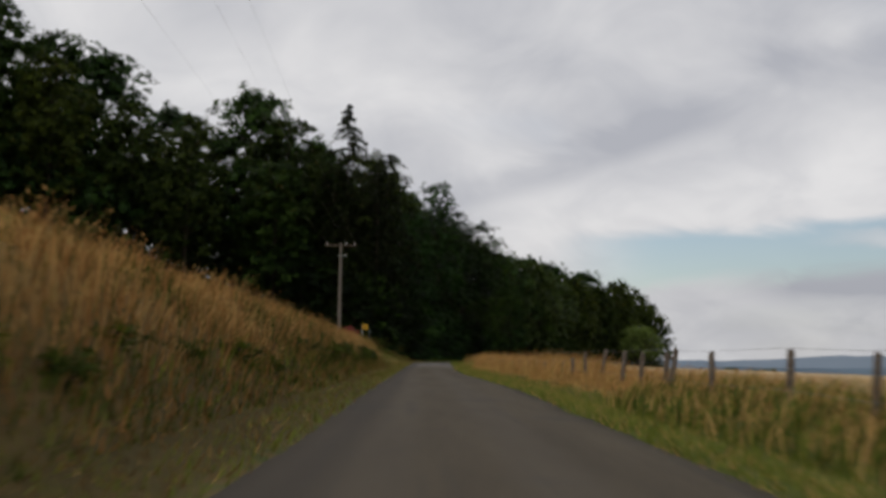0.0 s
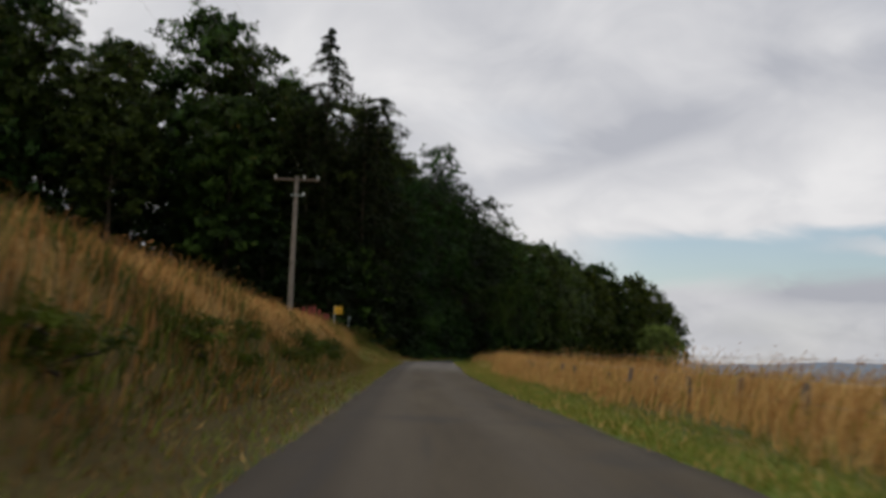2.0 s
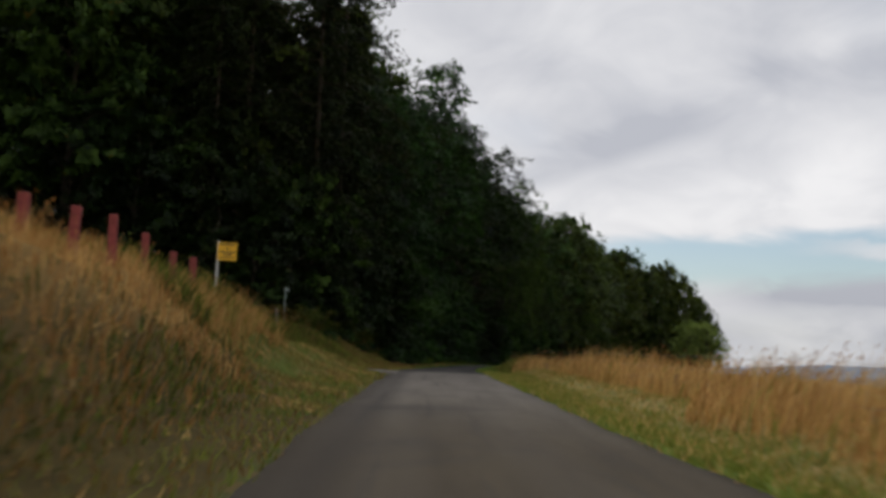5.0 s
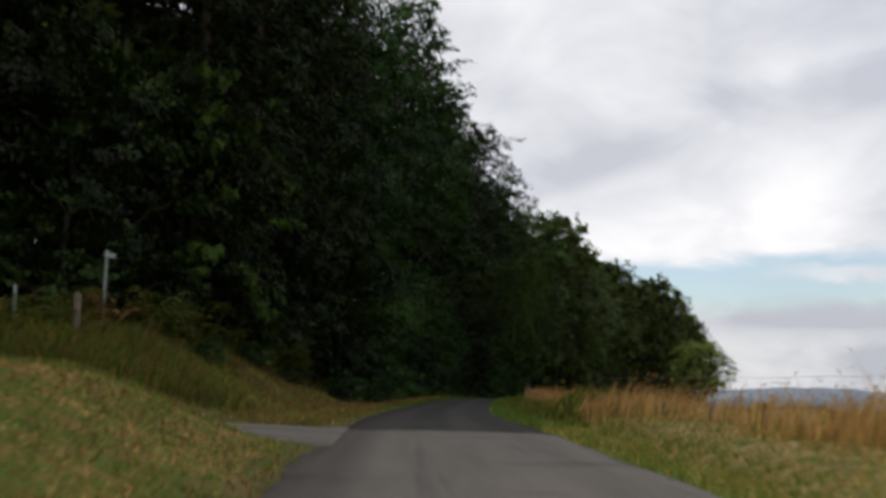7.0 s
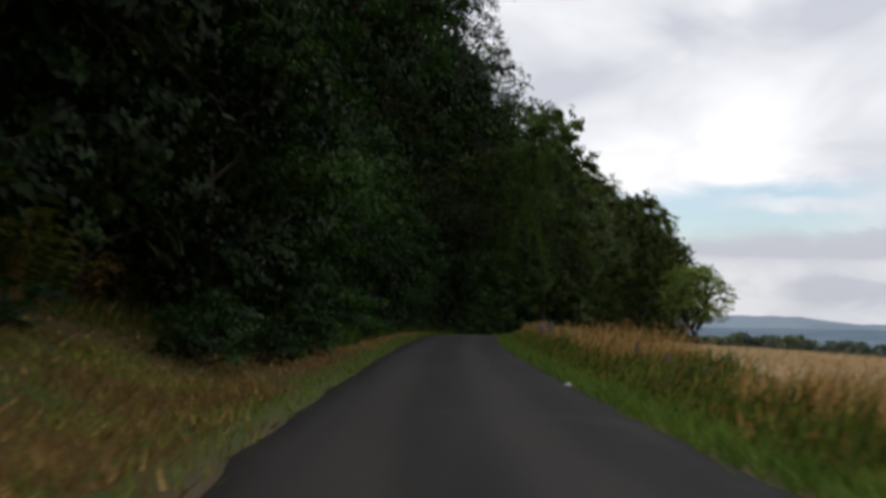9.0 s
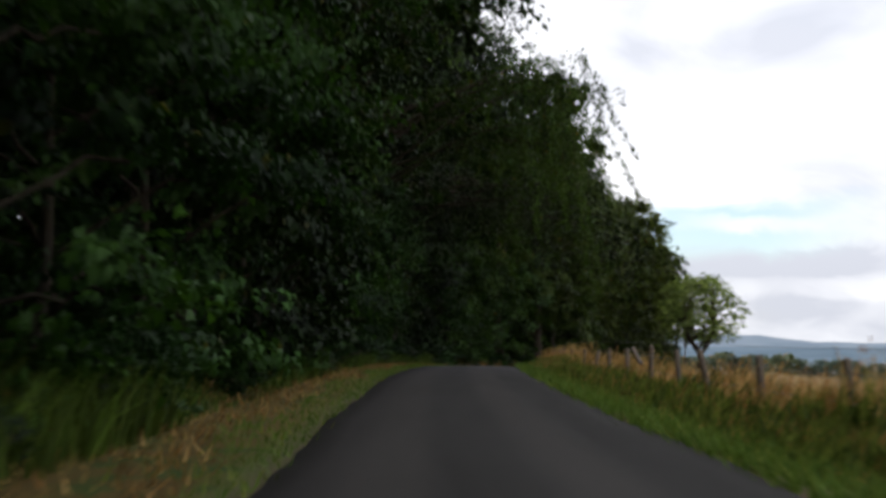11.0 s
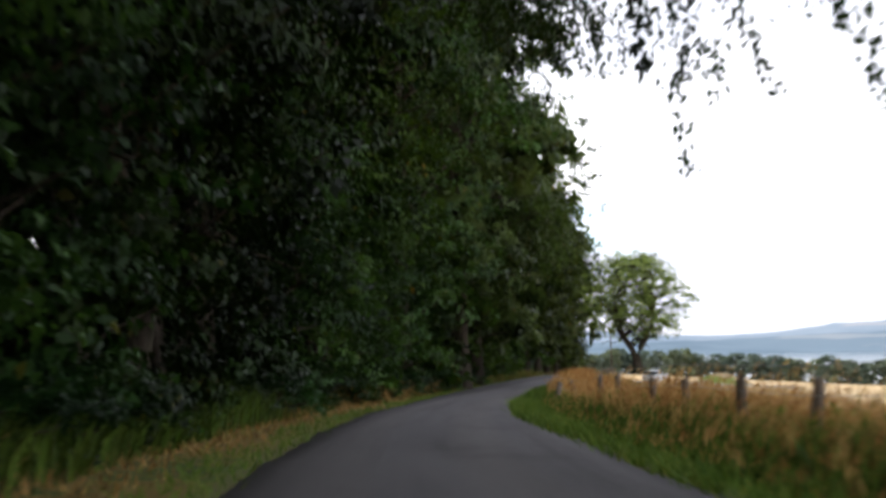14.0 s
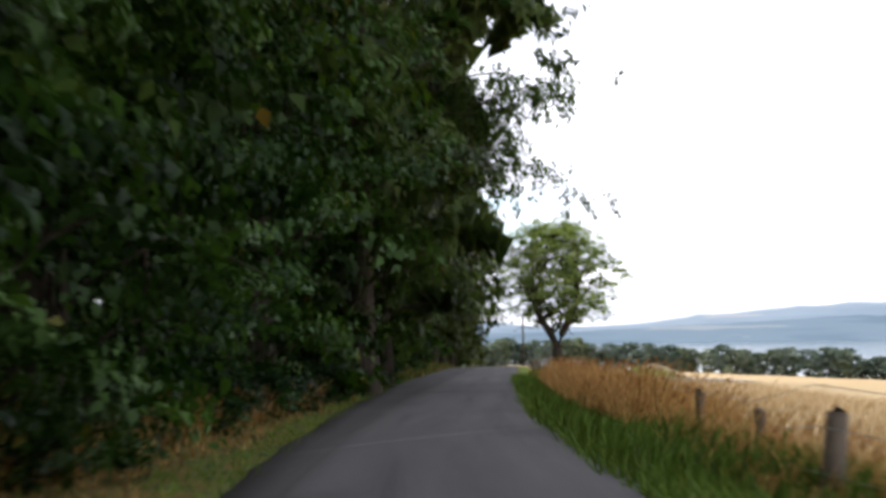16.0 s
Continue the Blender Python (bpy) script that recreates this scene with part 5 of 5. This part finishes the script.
def build_pole():
    x, y = -8.68, 81.6
    z = gz(x, y)
    top = 10.95 - z
    pole = tagged(new("utility_pole"), "grey weathered wooden utility pole on the grassy bank", "utility pole")
    pole.location = (x, y, z)
    v, f = tube_arrays(np.array([(0, 0, -0.4), (0, 0, top * 0.5), (0, 0, top)]), [0.15, 0.13, 0.10], 12)
    piece("shaft", mesh_from("shaft", v, f, [POLEWOOD], smooth=True), pole)
    part("crossarm", moved(box_bm(2.6, 0.09, 0.11), z=top - 0.25), POST, pole, "dark timber crossarm")
    part("crossarm", moved(box_bm(0.80, 0.08, 0.07), 0.12, -0.12, top - 1.15), ZINC, pole, "short steel bracket")
    vv, ff = tube_arrays(np.array([(0.45, -0.12, top - 1.12), (0.45, -0.12, top - 1.06), (0.45, -0.12, top - 0.98), (0.45, -0.12, top - 0.93)]), [0.02, 0.055, 0.05, 0.02], 8)
    piece("insulator", mesh_from("insulator", vv, ff, [PORCELAIN], smooth=True), pole)
    for dx in (-1.2, 0.42, 1.2):
        vv, ff = tube_arrays(np.array([(dx, 0, top - 0.14), (dx, 0, top - 0.08), (dx, 0, top + 0.0), (dx, 0, top + 0.05)]), [0.02, 0.055, 0.05, 0.02], 8)
        piece("insulator", mesh_from("insulator", vv, ff, [PORCELAIN], smooth=True), pole)
    wires = tagged(new("overhead_wires"), "thin overhead wires strung from the utility pole", "wire")
    for dx in (-1.2, 0.42, 1.2):
        t = np.linspace(0, 1, 24)[:, None]
        a, b = np.array([x + dx, y, z + top + 0.05]), np.array([-4.3 + dx * 1.4, -36, 11.6])
        q = a + (b - a) * t - np.array([0, 0, 1.0]) * (np.sin(t * np.pi) * 0.9)
        vv, ff = tube_arrays(q, np.full(24, 0.0026), 5)
        piece("wire", mesh_from("wire", vv, ff, [WIRE]), wires)


def build_signs():
    x, y = -8.0, 101.5
    z = gz(x, y)
    sign = tagged(new("yellow_sign"), "yellow notice board on a pale post above the bank", "sign")
    sign.matrix_basis = pose(x, y, z, 0, 0, 4)
    top = 4.62 - z
    part("post", moved(box_bm(0.06, 0.05, top + 0.35, 0.008), -0.29, 0.03, -0.3), PORCELAIN, sign, "pale painted post")
    board = part("board", moved(box_bm(0.60, 0.022, 0.58, 0.006), 0, 0, top - 0.58), YELLOW, sign)
    for w, zz, hh in ((0.50, 0.52, 0.045), (0.12, 0.39, 0.03), (0.50, 0.28, 0.035), (0.30, 0.20, 0.03), (0.46, 0.10, 0.03)):
        part("lettering", moved(box_bm(w, 0.004, hh, 0), 0, -0.0135, top - 0.58 + zz - hh / 2), DARKTEXT, board, "unreadable dark line of lettering")
    x, y = -8.95, 121.2
    z = gz(x, y)
    sp = tagged(new("footpath_signpost"), "slim galvanised footpath signpost with a small finger board", "signpost")
    sp.matrix_basis = pose(x, y, z, 0, 0, 0)
    v, f = tube_arrays(np.array([(0, 0, -0.3), (0, 0, 1.0), (0, 0, 2.15)]), [0.03, 0.03, 0.03], 10)
    piece("post", mesh_from("post", v, f, [ZINC], smooth=True), sp)
    part("finger_board", moved(box_bm(0.26, 0.025, 0.12, 0.01), 0.08, -0.045, 2.0, 0, 8, 12), ZINC, sp)
    part("cap", moved(box_bm(0.08, 0.08, 0.05, 0.015), 0, 0, 2.13), ZINC, sp)


def build_red_posts():
    for i in range(6):
        y = 88.0 + 2.3 * i
        x = -8.8 + 0.05 * i
        p = tagged(new("red_post"), "faded red square timber post on the bank", "post", "red posts along the bank")
        p.matrix_basis = pose(x, y, gz(x, y), 0, 2 * math.sin(i * 2.0), 5 * i)
        part("timber", box_bm(0.19, 0.15, 1.35, 0.02, -0.2), REDWOOD, p)


def fence_post_bm(rng, h, r):
    t = np.array([0, 0.5, 0.97, 1.0])
    v, f = tube_arrays(np.stack([rng.normal(0, 0.012, 4), rng.normal(0, 0.012, 4), -0.35 + (h + 0.35) * t], 1), r * np.array([1.05, 1, 0.95, 0.6]), 9)
    return v, np.concatenate([f])


def build_fence():
    rng = np.random.default_rng(19)
    fence = tagged(new("field_fence"), "weathered post and wire fence along the field", "fence")
    line = []
    fixed = [3.0, 5.9, 8.75, 11.6, 14.4, 18.2, 21.3, 21.85, 24.3, 26.7, 29.8, 32.5]
    y = fixed[0]
    while y < 285:
        u = 4.9 + 0.9 * float(ss(70, 90, y) * (1 - ss(116, 126, y))) - 0.7 * float(ss(120, 165, y)) - 0.6 * float(ss(168, 200, y))
        x = float(road_x(y)) + u - 0.72 * (abs(y - 203.8) < 0.3)
        h = rng.uniform(0.9, 1.05) - 0.22 * float(ss(34, 38, y) * (1 - ss(150, 160, y))) - 0.14 * (199 < y < 202.8) - 0.14 * (abs(y - 203.8) < 0.3) - 0.16 * (34 < y < 76) + 0.10 * (26 < y < 33) - 0.30 * (80 < y < 128)
        if 155 < y < 198:
            h = float(road_z(y)) + rng.uniform(0.74, 0.84) + 0.12 * (y < 168) - gz(x, y)
        thick = rng.uniform(0.050, 0.068) + 0.025 * (abs(y - 203.8) < 0.3)
        v, f = fence_post_bm(rng, h, thick)
        me = mesh_from("post", v, f, [POST], smooth=True)
        cap = bmesh.new()
        cap.from_mesh(me)
        bmesh.ops.contextual_create(cap, geom=[e for e in cap.edges if e.is_boundary and e.verts[0].co.z > 0.5])
        cap.to_mesh(me)
        cap.free()
        p = piece("post", me, fence)
        p.matrix_basis = pose(x, y, gz(x, y), rng.normal(0, 3.5), rng.normal(0, 4.5) + 14 * (abs(y - 186.6) < 0.2) + 9 * (abs(y - 184.4) < 0.2) + 10 * (abs(y - 201.2) < 0.2) + 13 * (abs(y - 203.8) < 0.2) + 8 * (abs(y - 29.8) < 0.2), 0)
        line.append((x, y, gz(x, y)))
        nxt = y + rng.uniform(2.3, 3.0)
        bend = [b for b in (162.7, 165.4, 168.1, 170.9, 173.6, 176.3, 179.6, 182.5, 184.4, 186.6, 188.3, 190.5, 192.2, 194.9, 197.5, 201.2, 203.8, 206.4, 208.3, 210.1, 212.8) if b > y + 0.5]
        if y > 158 and bend and nxt > bend[0] - 1.2:
            nxt = bend[0]
        y = fixed[len(line)] if len(line) < len(fixed) else nxt
    # a broken rail left hanging from one post
    a, b = Vector((8.25, 165.45, 1.00)), Vector((8.50, 166.65, 1.34))
    rail = part("broken_rail", moved(box_bm(0.09, (b - a).length, 0.07, 0.012), z=-0.035), POST, fence, "broken weathered timber rail")
    rail.matrix_basis = Matrix.Translation((a + b) / 2) @ (b - a).to_track_quat("Y", "Z").to_matrix().to_4x4()
    L = np.array(line)
    for hz in (0.35, 0.68, 0.98):
        v, f = tube_arrays(L + [-0.07, 0, hz], np.full(len(L), 0.003), 4)
        piece("wire", mesh_from("wire", v, f, [WIRE]), fence)


build_pole()
build_signs()
build_red_posts()
build_fence()


# ---- shrubs on the bank, parked car, far pole, mound --------------------
def build_bank_shrubs():
    protos = [broadleaf("bank_shrub", label, s, 0.75, 0.02, 0.85, 1500, 0.085, mt, lobes=8, trunk_r=0.02, spread=0.15, droop=0.4, tri=True)
              for s, mt, label in ((81, LEAF_W, "low green bramble clump on the grassy bank"), (82, LEAF_W, "low green bramble clump on the grassy bank"), (83, LEAF_C, "dark bramble clump at the foot of the wood"), (84, LEAF_A, "dark leafy weed clump at the foot of the wood"))]
    rng = np.random.default_rng(4)
    # The five at 6.5 to 15.5 are added to darken a patch of grass shade.
    spots = [*((28.0 + 3.3 * k, -4.5 - 0.35 * math.sin(k * 1.9), 1.3 + 0.4 * math.sin(k * 2.7)) for k in range(15) if k % 4), (6.5, -4.4, 0.9), (8.2, -4.8, 1.1), (10.0, -4.4, 0.9), (12.5, -4.7, 1.0), (15.5, -4.5, 0.9),
             (20, -4.6, 1.2), (22, -4.2, 1.0), (39, -4.5, 0.8), (55, -4.2, 0.9), (57.5, -4.3, 1.0), (67, -4.4, 1.3), (69, -4.2, 1.1), (74, -4.5, 1.2), (60, -4.3, 1.2), (62.5, -4.3, 1.2), (64.5, -4.5, 1.2), (71, -4.6, 1.2),
             (124, -6.6, 1.0), (129, -6.2, 1.1), (133.5, -5.6, 0.9), (152, -4.6, 1.2), (156, -4.4, 1.3), (161, -4.3, 1.2), (165.5, -4.4, 1.3), (170, -4.2, 1.1), (188, -4.3, 1.2), (192, -4.2, 1.0), (205, -4.5, 1.3),
             *((138 + 1.75 * k, -4.35 - 0.35 * math.sin(k * 2.3), 1.25 + 0.35 * math.sin(k * 1.3)) for k in range(56)),
             (132, 5.0, 0.9), (136, 5.2, 1.0), (141, 5.0, 0.9), (198, 4.2, 0.8), (203, 4.1, 0.9), (209, 4.0, 0.8)]
    first = [True] * 4
    for i, (y, u, s) in enumerate(spots):
        k = i % 2 + 2 * (y > 118 and u < 0)
        place(protos[k], float(road_x(y)) + u, y, rng.uniform(0, 6), s * (0.58 if y < 110 else 0.9), first=first[k], sink=0.08)
        first[k] = False


build_bank_shrubs()


def build_ferns():
    """Bracken: arching fronds with paired leaflets, on the slope below the wood."""
    rng = np.random.default_rng(33)

    def bracken(label, mat, fronds):
        fern = tagged(new("bracken"), label, "fern")
        for k in range(fronds):
            P, D, L = [], [], []
            a, reach, top = rng.uniform(0, 6.283), rng.uniform(0.45, 0.95), rng.uniform(0.6, 1.25)
            out = np.array([math.cos(a), math.sin(a), 0])
            side = np.array([-out[1], out[0], 0])
            t = np.linspace(0, 1, 13)
            line = out * (reach * t ** 1.3)[:, None] + np.array([0, 0, 1.0]) * (top * np.sin(t * 2.1))[:, None]
            sv, sf = tube_arrays(line[::3], np.linspace(0.009, 0.003, 5), 3)
            for i in range(4, 13):
                w = 0.36 * (1.08 - t[i]) + 0.04
                for sg in (-1, 1):
                    way = side * sg + out * 0.35 + [0, 0, -0.25]
                    way = way / np.linalg.norm(way)
                    for q in (0.3, 0.75):
                        P.append(line[i] + way * w * q)
                        D.append(way + rng.normal(size=3) * 0.12)
                        L.append(w * 0.62)
            up = np.tile([0.0, 0.0, 1.0], (len(P), 1)) + rng.normal(size=(len(P), 3)) * 0.2
            v, f = leaf_arrays(np.array(P), np.array(L), np.array(D), rng, width=0.42, fold=0.08, normals=up)
            piece("frond", mesh_from("frond", np.concatenate([sv, v]), np.concatenate([sf, f + len(sv)]), [BROWN, mat], mat_index=[0] * len(sf) + [1] * len(f)), fern)
        return fern

    protos = [bracken("green bracken clump on the slope below the wood", LEAF_W, 12), bracken("bracken clump turning brown on the slope below the wood", BROWN, 11), bracken("dark green bracken clump at the edge of the wood", WEEDS, 13)]
    first = [True] * 3
    for i in range(78):
        y = 119.5 + 34 * (i + rng.random()) / 78
        u = -rng.uniform(5.2, 9.5) - 1.6 * float(1 - ss(126, 140, y))
        k = (0, 2, 2, 1, 2, 0, 2)[i % 7]
        tagged(place(protos[k], float(road_x(y)) + u, y, rng.uniform(0, 6), rng.uniform(0.8, 1.35), first=first[k], sink=0.05), group="bracken below the wood")
        first[k] = False


build_ferns()


def build_yard():
    """A gravel yard by the lane's end with a grassy heap, a parked car and a pole."""
    m = Mat("pale_gravel", rough=0.95, spec=0.1)
    g, p = m.noise(9, 5, 0.7), m.noise(0.4, 3)
    m.color(m.mix(m.step(0.4, 0.7, p), m.ramp(g, (0.3, (0.22, 0.20, 0.18)), (0.7, (0.40, 0.37, 0.34))), (0.26, 0.22, 0.17))).bump(g, 0.6, 0.04)
    V, F = [], []
    us, ys = np.linspace(4.0, 26, 14), np.linspace(262, 300, 16)
    for y in ys:
        for u in us:
            x = float(road_x(y)) + u
            V.append((x, y, gz(x, y) + 0.05))
    idx = np.arange(len(V)).reshape(16, 14)
    f = np.stack([idx[:-1, :-1], idx[:-1, 1:], idx[1:, 1:], idx[1:, :-1]], -1).reshape(-1, 4)
    tagged(new("gravel_yard", mesh_from("gravel_yard", V, f, [m.m], smooth=True)), "pale gravel hardstanding beside the field", "yard", kind="structure")
    # heap of soil, grassed over on one flank
    rng = np.random.default_rng(2)
    cx, cy = 71.5, 279.0
    A, R = np.linspace(0, 2 * np.pi, 28, endpoint=False), np.linspace(0, 1, 9)
    V = [(cx, cy, gz(cx, cy) + 1.5)]
    for r in R[1:]:
        for a in A:
            x, y = cx + 5.5 * r * math.cos(a), cy + 4.5 * r * math.sin(a)
            V.append((x, y, gz(x, y) - 0.05 + 1.5 * (0.5 + 0.5 * math.cos(math.pi * r)) + rng.normal() * 0.06))
    tris = [(0, 1 + k, 1 + (k + 1) % 28) for k in range(28)]
    for i in range(len(R) - 2):
        for k in range(28):
            a, b_, c, d = 1 + 28 * i + k, 1 + 28 * (i + 1) + k, 1 + 28 * (i + 1) + (k + 1) % 28, 1 + 28 * i + (k + 1) % 28
            tris += [(a, b_, c), (a, c, d)]
    hm = Mat("grassed_heap", rough=0.95, spec=0.1)
    n1, n2 = hm.noise(0.35, 3), hm.noise(8, 4, 0.7)
    hm.color(hm.mix(hm.step(0.47, 0.56, n1), hm.ramp(n2, (0.3, (0.10, 0.165, 0.03)), (0.7, (0.19, 0.27, 0.06))), hm.ramp(n2, (0.3, (0.24, 0.18, 0.10)), (0.7, (0.38, 0.29, 0.18))))).bump(n2, 0.8, 0.1)
    tagged(new("soil_mound", mesh_from("soil_mound", V, tris, [hm.m], smooth=True)), "soil mound grown over with green grass beside the yard", "mound")
    # far pole
    x, y = 60.3, 286.0
    pole = tagged(new("utility_pole"), "slender dark utility pole beyond the lone tree", "utility pole")
    pole.location = (x, y, gz(x, y))
    top = 2.4 - gz(x, y)
    v, f = tube_arrays(np.array([(0, 0, -0.3), (0, 0, top * 0.5), (0, 0, top)]), [0.12, 0.10, 0.08], 8)
    piece("shaft", mesh_from("shaft", v, f, [POST], smooth=True), pole)
    part("crossarm", moved(box_bm(1.2, 0.08, 0.1), z=top - 0.3), POST, pole)


def build_car():
    paint = weathered("white_car_paint", (0.62, 0.62, 0.62), (0.72, 0.72, 0.72), 0.3)
    glass = weathered("dark_car_glass", (0.02, 0.024, 0.028), (0.035, 0.04, 0.045), 0.08)
    tyre = weathered("tyre_rubber", (0.015, 0.015, 0.015), (0.03, 0.03, 0.03), 0.9)
    x, y = 63.6, 281.0
    car = tagged(new("parked_car"), "small white car parked on the gravel yard", "car")
    car.matrix_basis = pose(x, y, gz(x, y) + 0.05, 0, 0, 35)
    body = bmesh.new()
    prof = [(-2.0, 0.32), (-2.05, 0.75), (-1.95, 0.95), (-1.0, 1.02), (1.3, 1.0), (1.95, 0.85), (2.05, 0.5), (1.98, 0.30)]
    L = [body.verts.new((px, -0.82, pz)) for px, pz in prof]
    Rr = [body.verts.new((px, 0.82, pz)) for px, pz in prof]
    body.faces.new(L)
    body.faces.new(Rr[::-1])
    for k in range(len(prof)):
        j = (k + 1) % len(prof)
        body.faces.new((L[j], L[k], Rr[k], Rr[j]))
    bmesh.ops.recalc_face_normals(body, faces=body.faces)
    bmesh.ops.bevel(body, geom=list(body.edges), offset=0.05, segments=2, affect="EDGES")
    part("body", body, paint, car)
    cab = bmesh.new()
    prof = [(-1.85, 0.98), (-1.45, 1.45), (0.25, 1.48), (1.05, 1.0)]
    L = [cab.verts.new((px, -0.74 + 0.12 * (pz > 1.2), pz)) for px, pz in prof]
    Rr = [cab.verts.new((px, 0.74 - 0.12 * (pz > 1.2), pz)) for px, pz in prof]
    cab.faces.new(L)
    cab.faces.new(Rr[::-1])
    for k in range(4):
        j = (k + 1) % 4
        cab.faces.new((L[j], L[k], Rr[k], Rr[j]))
    bmesh.ops.recalc_face_normals(cab, faces=cab.faces)
    part("windows", cab, glass, car, "dark tinted glass")
    part("roof", moved(box_bm(1.75, 1.22, 0.05, 0.02), -0.6, 0, 1.465), paint, car)
    for px in (-1.3, 1.3):
        for py in (-0.78, 0.78):
            v, f = tube_arrays(np.array([(0, -0.1, 0), (0, -0.09, 0), (0, 0.09, 0), (0, 0.1, 0)]), [0.22, 0.31, 0.31, 0.22], 16)
            wheel = piece("wheel", mesh_from("wheel", v, f, [tyre], smooth=True), car, m=pose(px, py, 0.31))
            part("rim", moved(box_bm(0.26, 0.12, 0.26, 0.05), 0, 0, -0.13), ZINC, wheel)


build_yard()
build_car()


def build_small_things():
    rng = np.random.default_rng(6)
    # crumpled scrap of white paper at the tarmac's edge
    y = 137.5
    x = float(road_x(y)) + 1.86
    bm = bmesh.new()
    bmesh.ops.create_icosphere(bm, subdivisions=2, radius=0.05)
    for v in bm.verts:
        v.co = Vector((v.co.x * 1.3, v.co.y, max(v.co.z * 0.55, -0.03))) * rng.uniform(0.7, 1.25)
    me = bpy.data.meshes.new("litter")
    bm.to_mesh(me)
    bm.free()
    me.materials.append(PORCELAIN)
    ob = tagged(new("litter", me), "crumpled scrap of white paper on the verge", "litter")
    ob.location = (x, y, float(road_z(y)) + 0.03)
    # dead pale saplings at the edge of the wood
    for px, py, h, sd in ((-13.5, 124.2, 7.5, 2),):
        r = np.random.default_rng(sd)
        wood = [limb((0, 0, -0.2), (0.5 * r.normal(), 0.3, h), 0.03, 0.01, r, 8)]
        for k in range(7):
            z = h * r.uniform(0.3, 0.95)
            a = r.uniform(0, 6.28)
            wood.append(limb((0.1, 0.1, z), (1.6 * math.cos(a), 1.6 * math.sin(a), z + r.uniform(-0.9, 0.8)), 0.014, 0.005, r, 5, sides=4))
        v, f = joined(wood)
        t = tagged(new("dead_sapling"), "bare dead pale sapling at the edge of the wood", "tree")
        t.location = (px, py, gz(px, py))
        piece("branches", mesh_from("branches", v, f, [DEADWOOD], smooth=True), t)


build_small_things()


def build_bank_posts():
    """Two lone fence posts left standing beside the footpath signpost."""
    rng = np.random.default_rng(12)
    for x, y, h, r, mat, label in ((-9.15, 119.9, 1.15, 0.08, POST, "stout weathered wooden post beside the side track"), (-10.7, 120.2, 1.2, 0.035, ZINC, "slim pale metal stake beside the side track")):
        v, f = fence_post_bm(rng, h, r)
        p = tagged(new("post", mesh_from("post", v, f, [mat], smooth=True)), label, "post")
        p.matrix_basis = pose(x, y, gz(x, y), 2, -2, 30)


build_bank_posts()
